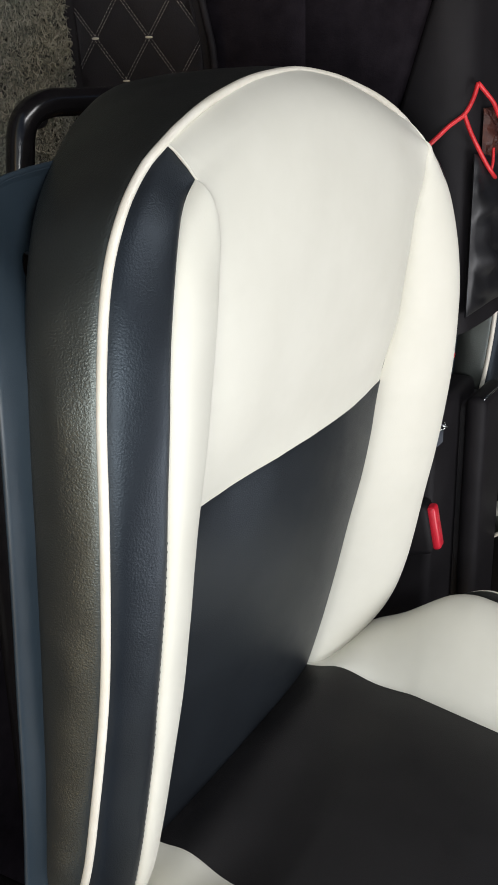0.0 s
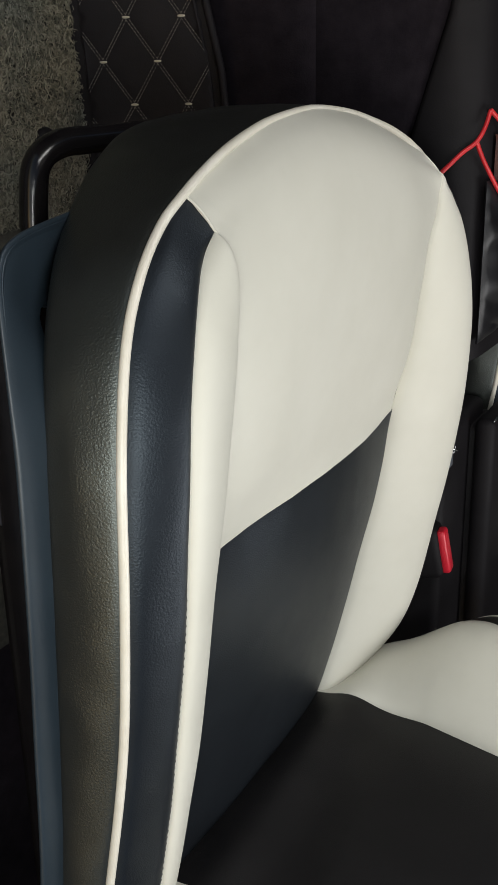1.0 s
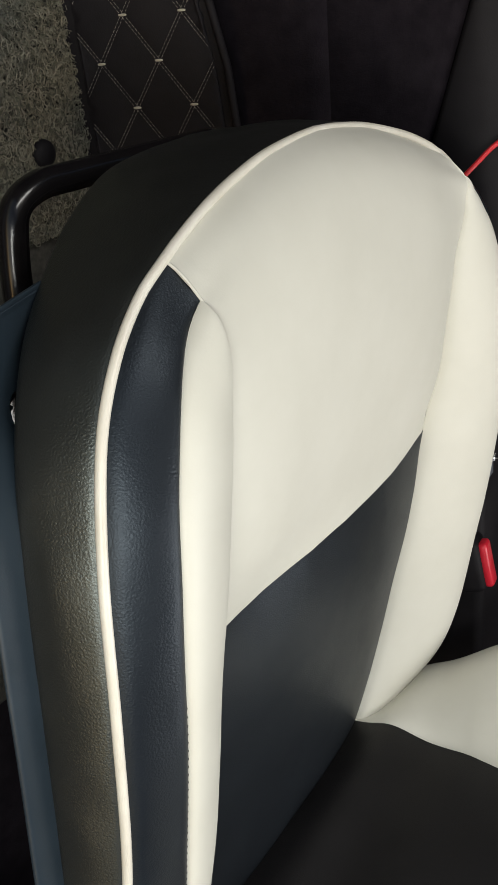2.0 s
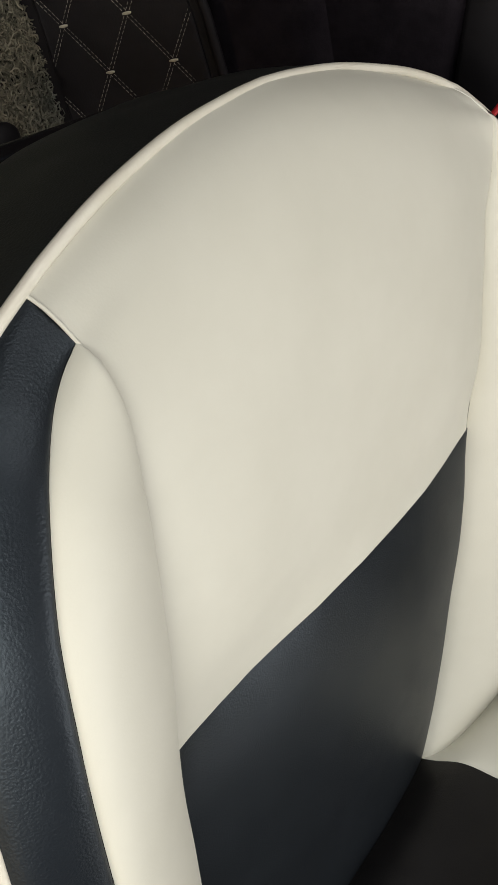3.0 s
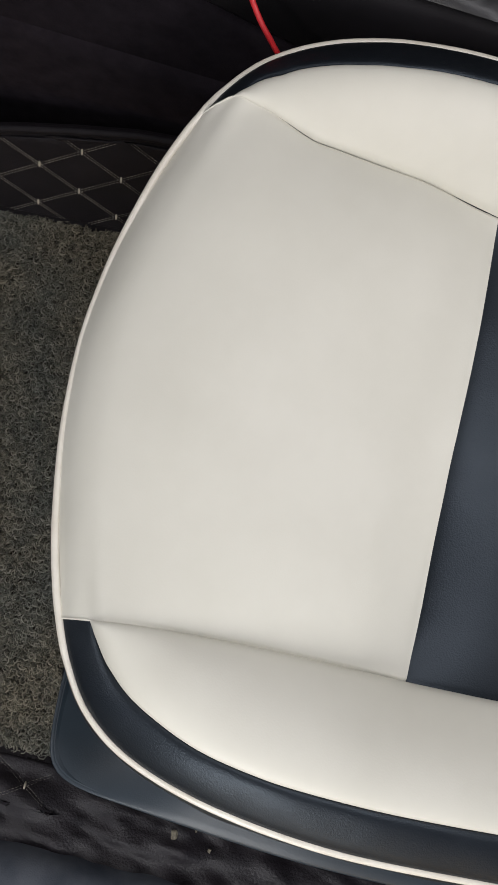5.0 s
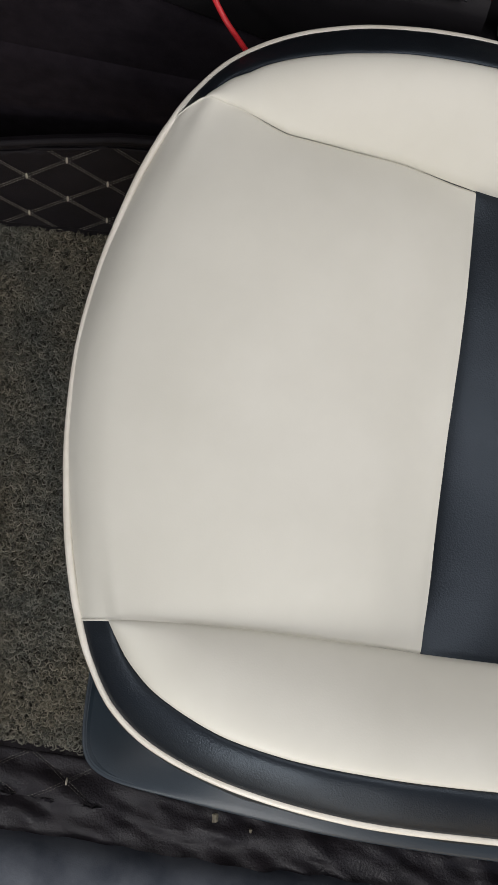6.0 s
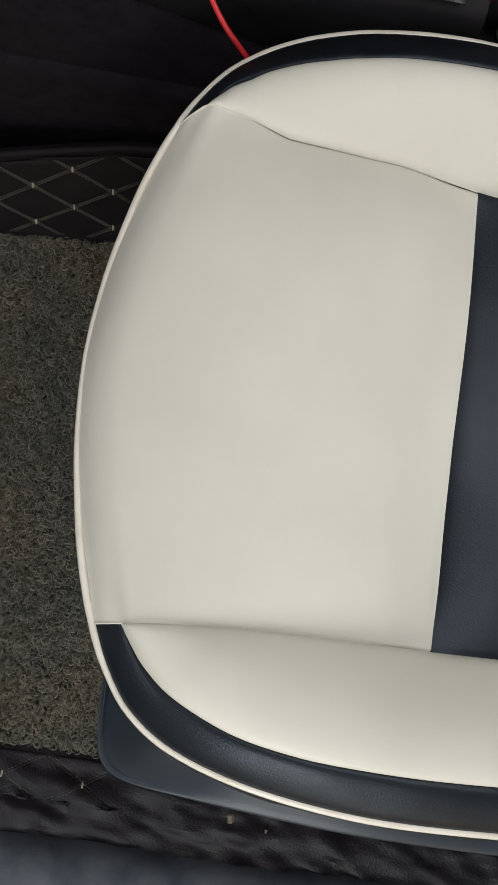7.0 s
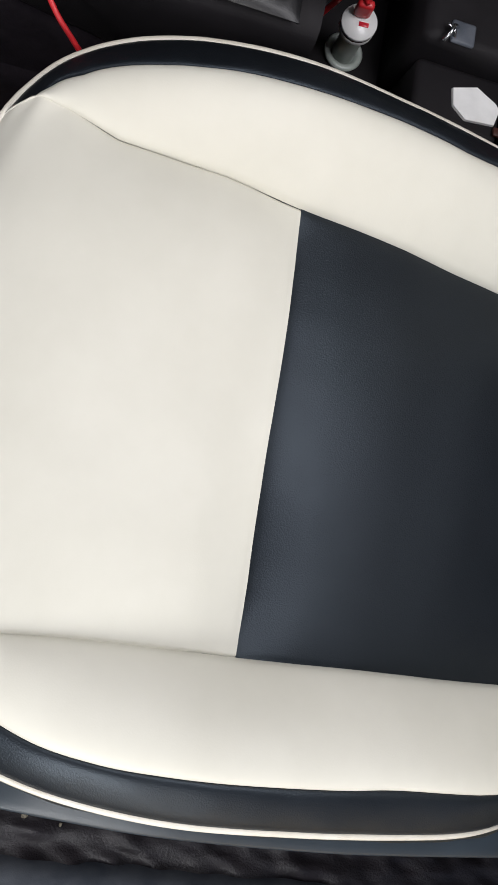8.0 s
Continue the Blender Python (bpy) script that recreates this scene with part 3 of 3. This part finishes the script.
def strip_cols(z):
    q = ease(13)
    return [(-(out_x(z) * (1 - a) + pipe_x(z) * a), swell(z) + full(z) * (0.060 - 0.004 * a + 0.005 * (4 * a * (1 - a)) ** 0.7) - set_back(z) * a) for a in q]


def flank_cols(z):
    return [(-(pipe_x(z) + d), swell(z) + full(z) * 0.056 - set_back(z) - h) for d, h in ((0, 0), (0.006, 0.02), (0.007, 0.05), (0.0, 0.085), (-0.03, 0.105), (-0.12, 0.11), (-pipe_x(z), 0.112))]


def near_side(g):
    """The bolster by the door is pressed a little further back."""
    g = np.array(g, float)
    g[..., 1] -= 0.010 * np.clip((abs(g[..., 0]) - 0.135) / 0.08, 0, 1)
    return g


part("backrest_panel", *shell(backrest_rows(mid_cols), 0.006), DULLED, seat, "black leatherette backrest centre panel")
for sign in (1, -1):
    for nm, cols, mat_, text in (("backrest_bolster", bol_cols, CREAM, "cream leatherette backrest bolster"),
                                 ("backrest_strip", strip_cols, BLACK, "black leatherette backrest trim strip"),
                                 ("backrest_flank", flank_cols, DULLED, "black leatherette backrest flank")):
        gg = backrest_rows(cols)
        gg = near_side(gg) if sign == 1 else mirror(gg)
        part(nm, *shell(gg, 0.005, sign == 1), mat_, seat, text)
    line = np.array([(-pipe_x(z) * sign, lean(z) + swell(z) + full(z) * 0.056 - set_back(z), z) for z in zs])
    part("backrest_piping", *tube(near_side(line) if sign == 1 else line, 0.0026, 12), PIPING, seat, "cream vinyl backrest piping")
v_, f_ = rounded_box((-0.185, float(lean(0.93)) - 0.10, 0.90), (0.185, float(lean(0.93)) + 0.03, 0.965), 0.028)
part("backrest_cap", v_, f_, CREAM, seat, "cream leatherette top of the backrest")

driver = copy_thing(seat, pose(0.755, 0.19, 0.045))
tagged(driver, "cream and black leatherette driver's seat beyond the console")

# ---- floor mat with coil pile and quilted borders ----
mat_thing = thing("floor_mat", (0, 0.55, 0.05), "grey-brown coil car mat with black quilted raised borders", "car mat")
v_, f_ = rounded_box((-0.318, 0.0, 0.044), (0.205, 1.05, 0.058), 0.004)
part("backing", v_, f_, MATBASE, mat_thing)

KNOB = (0.140, 0.472, 0.060)
rng = np.random.default_rng(7)


def coils(count, x0, x1, y0, y1, z0):
    """Short curled strands lying over one another."""
    seg, sides = 5, 3
    cx, cy = rng.uniform(x0, x1, count), rng.uniform(y0, y1, count)
    r = rng.uniform(0.0020, 0.0046, count)
    a0, sweep = rng.uniform(0, 2 * math.pi, count), rng.uniform(1.6, 4.2, count)
    tilt, az = rng.uniform(-0.9, 0.9, count), rng.uniform(0, 2 * math.pi, count)
    zc = z0 + rng.uniform(0.000, 0.0055, count)
    th = rng.uniform(0.00042, 0.00072, count)
    k = np.arange(seg)
    ang = a0[:, None] + sweep[:, None] * k[None, :] / (seg - 1)
    lx, ly = r[:, None] * np.cos(ang), r[:, None] * np.sin(ang)
    h = np.sin(tilt)[:, None] * (lx * np.cos(az)[:, None] + ly * np.sin(az)[:, None])
    centre = np.stack([cx[:, None] + lx, cy[:, None] + ly, zc[:, None] + h], 2)
    tang = np.gradient(centre, axis=1)
    tang /= np.linalg.norm(tang, axis=2, keepdims=True) + 1e-9
    a = np.cross(tang, np.array((0.13, 0.21, 0.97)))
    a /= np.linalg.norm(a, axis=2, keepdims=True) + 1e-9
    b = np.cross(tang, a)
    rings = []
    for s_ in range(sides):
        w_ = 2 * math.pi * s_ / sides
        rings.append(centre + th[:, None, None] * (a * math.cos(w_) + b * math.sin(w_)))
    verts = np.stack(rings, 2).reshape(-1, 3)
    base = (np.arange(count) * seg * sides)[:, None, None]
    i_, s_ = np.meshgrid(np.arange(seg - 1), np.arange(sides), indexing="ij")
    s2 = (s_ + 1) % sides
    quad = np.stack([i_ * sides + s_, i_ * sides + s2, (i_ + 1) * sides + s2, (i_ + 1) * sides + s_], 2).reshape(1, -1, 4)
    return verts, (base + quad).reshape(-1, 4)


pile = part("coil_pile", *coils(52000, -0.306, 0.203, 0.40, 0.78, 0.0595), PILE, mat_thing)
tagged(pile, "curly grey-brown coil pile", kind="stuff")

knob = thing("mat_fixing_knob", (0.0, 0.5, 0.06), "round black plastic knob holding the car mat", "mat knob")
part("cap", *lathe([(0.0125, 0.0), (0.0125, 0.004), (0.011, 0.0085), (0.007, 0.0105), (0.0, 0.011)], KNOB), CONSOLE, knob)
copy_thing(knob, pose(-0.368, 0.488, 0.06))

HALF_Y, HALF_Z = 0.038, 0.0244


def border_x(y, z):
    return 0.2045 + (z - 0.0885) * 0.36 - 0.09 * (y - 0.5385)


def border_top(y):
    return float(np.interp(y, [0.30, 0.45, 0.53, 0.585, 0.635, 0.72, 0.85], [0.196, 0.196, 0.193, 0.184, 0.174, 0.152, 0.12]))


def diamond(yc, zc, surface, limit, lift):
    n_ = 7
    t_ = np.linspace(-1, 1, n_)
    g_ = np.zeros((n_, n_, 3))
    for i, s_ in enumerate(t_):
        for j, r_ in enumerate(t_):
            y, z = yc + HALF_Y * (s_ + r_) / 2, zc + HALF_Z * (s_ - r_) / 2
            lo, hi = limit(y)
            z = min(max(z, lo), hi)
            h = lift * ((1 - s_ ** 2) * (1 - r_ ** 2)) ** 0.45
            g_[i, j] = surface(y, z, h)
    return g_


def quilt(name, surface, limit, y0, y1, zbase, ybase, rows, text, turned, lift, sewn, margin, bound=True, skin=QUILT):
    """A padded border: diamonds, double seams of pale thread, a tack on every crossing; sewn gives where the quilting runs."""
    body = np.array([[surface(y, lo + (hi - lo) * k, -0.0012) for k in np.linspace(0, 1, 17)] for y in np.linspace(y0, y1, int((y1 - y0) * 200)) for lo, hi in [limit(y)]])
    base_ = part(name, *shell(body, 0.006, turned), skin, mat_thing, text)
    if bound:
        edge = np.array([surface(y, limit(y)[1], 0.0008) for y in np.linspace(y0, y1, 60)])
        part("binding", *tube(edge, 0.0038, 10), QUILT, base_)
    inner = lambda y: (limit(y)[0] + margin[0], limit(y)[1] - margin[1])
    dashes = []
    for i in range(-12, 14):
        for j in range(rows[0], rows[1]):
            if (i + j) % 2:
                continue
            y, z = ybase + HALF_Y * i, zbase + HALF_Z * j
            lo, hi = inner(y)
            # a diamond has its left corner here
            yc = y + HALF_Y
            if sewn[0] + 0.02 < yc < sewn[1] - 0.02 and inner(yc)[0] - HALF_Z * 0.6 < z < inner(yc)[1] + HALF_Z * 0.5:
                part("diamond", *shell(diamond(yc, z, surface, inner, lift), 0.002, not turned), skin, base_)
            if sewn[0] < y < sewn[1] and lo < z < hi:
                c = np.array([surface(y, z + d, 0.0010) for d in (-0.0032, -0.0011, 0.0011, 0.0032)])
                part("tack", *tube(c, [0.0007, 0.0011, 0.0011, 0.0007], 8), THREAD_CREAM, base_)
            for dj in (1, -1):
                for off in (-0.0014, 0.0014):
                    for t_ in np.arange(0.05, 0.93, 0.085):
                        pa = [(y + HALF_Y * tt, z + dj * HALF_Z * tt + off) for tt in (t_, t_ + 0.055)]
                        if all(sewn[0] < a < sewn[1] and inner(a)[0] < b < inner(a)[1] for a, b in pa):
                            dashes.append(tube([surface(a, b, 0.0013) for a, b in pa], 0.00023 if bound else 0.00013, 4))
    part("stitching", *join(dashes), THREAD_GREY, base_)
    return base_


quilt("quilted_border", lambda y, z, h: (border_x(y, z) - h * 0.94, y, z + h * 0.34),
      lambda y: (0.058, border_top(y)), 0.40, 0.80, 0.0885, 0.5385, (-2, 6), "black quilted border rising against the console", True, 0.0012, (0.40, 0.80), (0.014, 0.010))


def sill_surface(y, k, h):
    """The border by the door: it rises from the pile in wrinkles and folds over towards the sill."""
    x = -0.303 - k * 0.90
    rise = min(1.0, k / 0.03)
    wrinkle = 0.0080 * noise.noise(Vector((y * 16, k * 60, 3.1))) + 0.0055 * noise.noise(Vector((y * 48 + k * 90, k * 70, 9.1))) - 0.0055 * abs(noise.noise(Vector((y * 30 - k * 200, k * 20, 1.3))))
    return (x, y, 0.058 + 0.024 * math.sin(min(1.0, k / 0.085) * math.pi / 2) + rise * wrinkle + h)


quilt("quilted_border", sill_surface, lambda y: (0.0, 0.090), -0.9, 0.80, 0.034, 0.477, (-2, 3), "black wrinkled quilted border folded against the door sill", False, 0.0008, (0.455, 0.80), (0.010, 0.036), False, QUILT_LIT)

# ---- door sill ----
sill = np.array([[(x, y, z) for x, z in ((-0.381, 0.03), (-0.385, 0.072), (-0.389, 0.088), (-0.399, 0.100), (-0.414, 0.106), (-0.44, 0.109), (-0.50, 0.108), (-0.53, 0.095), (-0.54, 0.05), (-0.54, -0.10))]
                 for y in np.linspace(-1.1, 1.1, 80)])
sill[..., 2] += wobble(sill, 14.0, 0.0012)
tagged(part("door_sill", *shell(sill, 0.004, True), SILL, None), "scuffed blue-grey plastic door sill trim", "door sill", kind="structure")

# ---- console and tunnel ----
tagged(part("tunnel_side", *rounded_box((0.262, -0.9, 0.04), (0.48, 1.1, 0.29), 0.03, 4), FELT, None), "black felt-covered centre tunnel between the seats", "tunnel", kind="structure")

console = thing("centre_console", (0.36, 0.4, 0.29), "black plastic centre console beside the seat", "console")
def split(y):
    return 0.376 + 0.30 * (y - 0.5)


ys_ = np.linspace(0.27, 1.09, 50)
low = np.array([[(x, y, z) for x, z in ((0.270, 0.20), (0.268, 0.28), (0.270, split(y) - 0.012), (0.272, split(y) - 0.003), (0.276, split(y) - 0.0005))] for y in ys_])
part("lower_panel", *shell(low, 0.004, True), FELT, console, "black lower console panel")
high = np.array([[(x, y, max(z, split(y))) for x, z in ((0.277, split(y)), (0.2705, split(y) + 0.002), (0.2690, split(y) + 0.006), (0.271, 0.408), (0.2755, 0.424), (0.282, 0.431), (0.300, 0.4345),
                 (0.36, 0.437), (0.44, 0.434), (0.462, 0.42), (0.47, 0.30), (0.47, 0.20))] if split(y) < 0.40 else
                 [(x, y, z) for x, z in ((0.277, 0.400), (0.2705, 0.402), (0.2690, 0.405), (0.271, 0.411), (0.2755, 0.424), (0.282, 0.431), (0.300, 0.4345),
                 (0.36, 0.437), (0.44, 0.434), (0.462, 0.42), (0.47, 0.30), (0.47, 0.20))] for y in ys_])
high[:, -1, 2] = 0.20
part("side_panel", *shell(high, 0.004, True), CONSOLE, console, "grey-black upper console panel")
part("tray", *rounded_box((0.285, -0.22, 0.25), (0.47, 0.305, 0.302), 0.012, 4), CONSOLE, console)
part("lever_housing", *rounded_box((0.326, -0.21, 0.26), (0.47, 0.178, 0.398), 0.010, 4), CONSOLE, console, "black housing beside the seat belt buckle")
part("ledge", *rounded_box((0.272, 0.092, 0.25), (0.327, 0.170, 0.371), 0.006, 4), CONSOLE, console, "black ledge between seat and housing")
part("socket_ring", *lathe([(0.012, 0.0), (0.0165, 0.001), (0.0175, 0.004), (0.0155, 0.006), (0.012, 0.0055), (0.0118, 0.001)], (0.350, 0.213, 0.302)), PALE, console, "pale ring round the power socket")

charger = thing("usb_charger", (0.350, 0.213, 0.304), "white car charger in the console power socket", "charger")
AXIS = Vector((-0.0115, 0.0099, 0.0660)).normalized()
SOCKET = Vector((0.350, 0.213, 0.304))


def on_axis(v, f):
    """From the charger's own axes into the world."""
    e1 = Vector((0, 1, 0)).cross(AXIS).normalized()
    e2 = AXIS.cross(e1)
    return np.array([tuple(SOCKET + e1 * p[0] + e2 * p[1] + AXIS * p[2]) for p in v]), f


part("body", *lathe([(0.0090, -0.004), (0.0098, 0.004), (0.0100, 0.046), (0.0114, 0.0535)], SOCKET, AXIS), PALE, charger, "grey-green translucent barrel")
part("head", *lathe([(0.0114, 0.0530), (0.0140, 0.0545), (0.0146, 0.0565), (0.0146, 0.0622), (0.0142, 0.0626)], SOCKET, AXIS), WHITE, charger, "white round head")
part("band", *lathe([(0.0138, 0.0624), (0.0147, 0.0626), (0.0147, 0.0636), (0.0138, 0.0638)], SOCKET, AXIS), WRAPPER, charger, "thin dark red band")
part("face", *lathe([(0.0142, 0.0636), (0.0147, 0.0642), (0.0147, 0.0668), (0.0142, 0.0681), (0.0, 0.0684)], SOCKET, AXIS), WHITE, charger, "white round face")
part("port", *on_axis(*rounded_box((-0.0035, -0.0076, 0.0682), (0.0002, 0.0004, 0.0688), 0.0002, 1)), REDBUTTON, charger, "small red port mark")

plug = thing("red_cable", (0.340, 0.222, 0.371), "red charging cable plugged into the charger", "cable")
part("plug_body", *on_axis(*rounded_box((0.0022, -0.0068, 0.0682), (0.0100, 0.0068, 0.0900), 0.0032, 3)), RED, plug, "red plug")
tip = Vector(on_axis([(0.006, 0, 0.0890)], None)[0][0])
part("cord", *tube(spline([tuple(tip), tuple(tip + Vector((0.004, 0.004, 0.012))), (0.351, 0.232, 0.404), (0.361, 0.2355, 0.380), (0.3655, 0.2372, 0.350), (0.3680, 0.2396, 0.330), (0.3651, 0.2455, 0.310), (0.362, 0.249, 0.303)], 40), 0.0026, 10), RED, plug)

wire_thing = thing("red_wire", (0.25, 0.45, 0.41), "thin red wire hanging over the console edge", "wire")
part("strand", *tube(spline([(0.226, 0.395, 0.33), (0.231, 0.420, 0.380), (0.237, 0.4355, 0.400), (0.244, 0.448, 0.412), (0.255, 0.459, 0.421), (0.266, 0.4678, 0.430), (0.274, 0.480, 0.4345), (0.280, 0.4930, 0.4365)], 60), 0.0020, 10), RED, wire_thing)
part("strand", *tube(spline([(0.280, 0.4930, 0.4365), (0.288, 0.4845, 0.442), (0.297, 0.476, 0.4465), (0.308, 0.466, 0.4480), (0.325, 0.452, 0.4525)], 40), 0.0020, 10), RED, wire_thing)
part("strand", *tube(spline([(0.266, 0.4672, 0.430), (0.272, 0.453, 0.4345), (0.281, 0.438, 0.4400), (0.290, 0.425, 0.4450), (0.298, 0.4165, 0.4485), (0.310, 0.412, 0.448)], 40), 0.0020, 10), RED, wire_thing)
part("strand", *tube(spline([(0.298, 0.4165, 0.4470), (0.300, 0.426, 0.4480), (0.303, 0.438, 0.4470)], 20), 0.0014, 8), RED, wire_thing)

# seat belt buckle in the gap by the console
buckle = thing("seat_belt_buckle", (0.305, 0.06, 0.33), "black seat belt buckle with a red release button", "buckle")


def leaning(v, f):
    """Leans the buckle back, its top rising towards the rear."""
    m_ = Matrix.Translation((0.313, 0.054, 0.402)) @ Euler((radians(-11), radians(6), 0)).to_matrix().to_4x4() @ Matrix.Translation((-0.305, -0.062, -0.40))
    return np.array([tuple(m_ @ Vector(p)) for p in v]), f


part("housing", *leaning(*rounded_box((0.289, 0.034, 0.29), (0.321, 0.090, 0.403), 0.007, 3)), CONSOLE, buckle)
part("release_button", *leaning(*rounded_box((0.294, 0.038, 0.400), (0.312, 0.086, 0.4105), 0.004, 3)), REDBUTTON, buckle, "red release button")

clip = thing("white_clip", (0.298, 0.117, 0.371), "small white plastic clip lying on the console", "clip")
pts = [(0.3068, 0.1381), (0.3134, 0.1170), (0.3040, 0.0985), (0.2990, 0.0948), (0.2853, 0.0982), (0.2829, 0.1241), (0.2921, 0.1360)]
n_ = len(pts)
cv = np.array([(x, y, 0.3708) for x, y in pts] + [(x * 0.985 + 0.298 * 0.015, y * 0.985 + 0.117 * 0.015, 0.3738) for x, y in pts])
part("tab", cv, [tuple(range(n_)), tuple(range(n_, 2 * n_))[::-1]] + [(n_ + i, n_ + (i + 1) % n_, (i + 1) % n_, i) for i in range(n_)], WHITE, clip, smooth=False)
part("end", *rounded_box((0.2765, 0.0885, 0.3715), (0.2840, 0.0985, 0.375), 0.001, 2), WRAPPER, clip, "dull red end of the clip")

bracket = thing("steel_bracket", (0.341, 0.147, 0.398), "small bright steel bracket on the console", "bracket")
part("plate", *rounded_box((0.3275, 0.1365, 0.3965), (0.3465, 0.1570, 0.4010), 0.002, 2), SILL, bracket, "grey-blue plate")
part("hook", *tube(spline([(0.326, 0.163, 0.399), (0.330, 0.1605, 0.406), (0.336, 0.158, 0.4065), (0.340, 0.153, 0.401)], 24), 0.0018, 8), STEEL, bracket, "bright steel hook")
part("hook", *tube(spline([(0.331, 0.154, 0.400), (0.334, 0.157, 0.405), (0.338, 0.162, 0.404)], 16), 0.0013, 8), STEEL, bracket, "bright steel hook")

# black cloth bundle on the console
bag = thing("cloth_bundle", (0.37, 0.36, 0.437), "crumpled black satin cloth on the console", "cloth")
nu_, nv_ = 60, 60
cloth = np.zeros((nu_, nv_, 3))
for i, a in enumerate(np.linspace(-1, 1, nu_)):
    for j, b in enumerate(np.linspace(-1, 1, nv_)):
        x, y = 0.361 + 0.084 * a, 0.361 + 0.073 * b
        fall = max(0.0, 1 - a ** 4) * max(0.0, 1 - b ** 4)
        fold = noise.noise(Vector((x * 30 + y * 12, y * 22, 1.7))) * 0.5 + abs(noise.noise(Vector((x * 16, y * 40, 5.2)))) * 0.8
        cloth[i, j] = (x, y, 0.438 + fall ** 0.5 * (0.010 + 0.020 * fold))
part("folds", *shell(cloth, 0.002), CLOTH, bag)

wrapper = thing("snack_wrapper", (0.325, 0.452, 0.437), "crumpled brown-red foil wrapper under the red wire", "wrapper")
foil = np.zeros((26, 26, 3))
for i, a in enumerate(np.linspace(-1, 1, 26)):
    for j, b in enumerate(np.linspace(-1, 1, 26)):
        x, y = 0.325 + 0.026 * a, 0.448 + 0.024 * b
        edge_ = max(0.0, (1 - a ** 4) * (1 - b ** 4)) ** 0.5
        foil[i, j] = (x, y, 0.4375 + edge_ * (0.005 + 0.010 * abs(noise.noise(Vector((x * 90, y * 90, 2.2))))))
part("foil", *shell(foil, 0.001), WRAPPER, wrapper, smooth=False)

# crumbs on the floor by the sill
for x, y, z, size in ((-0.345, 0.335, 0.0755, 0.0040), (-0.352, 0.300, 0.0755, 0.0018), (-0.338, 0.316, 0.0755, 0.0012)):
    crumb = thing("crumb", (x, y, z), "pale dry crumb on the black floor edge", "crumb", "crumbs by the sill")
    v_, f_ = rounded_box((x - size, y - size * 0.6, z), (x + size, y + size * 0.7, z + size * 0.8), size * 0.3, 1)
    v_ = v_ + np.array([[noise.noise(Vector(p) * 900) * size * 0.5, noise.noise(Vector(p) * 800 + Vector((5, 0, 0))) * size * 0.5, 0] for p in v_])
    part("fragment", v_, f_, CRUMB, crumb, smooth=False)

# armrest box between the seats
armrest = thing("armrest_box", (0.43, 0.05, 0.30), "black armrest box between the front seats", "armrest")
part("box", *rounded_box((0.412, -0.16, 0.38), (0.482, 0.160, 0.408), 0.010, 3), CONSOLE, armrest)
part("lid", *rounded_box((0.400, -0.17, 0.405), (0.486, 0.172, 0.429), 0.010, 4), CONSOLE, armrest, "padded black lid")
# Thin bright wire added to draw the glint along the lid's front edge.
part("hinge", *tube(spline([(0.404, 0.1700, 0.4255), (0.420, 0.1722, 0.4275), (0.445, 0.1722, 0.4280), (0.470, 0.1710, 0.4270)], 24), 0.0010, 8), STEEL, armrest, "bright steel hinge wire")
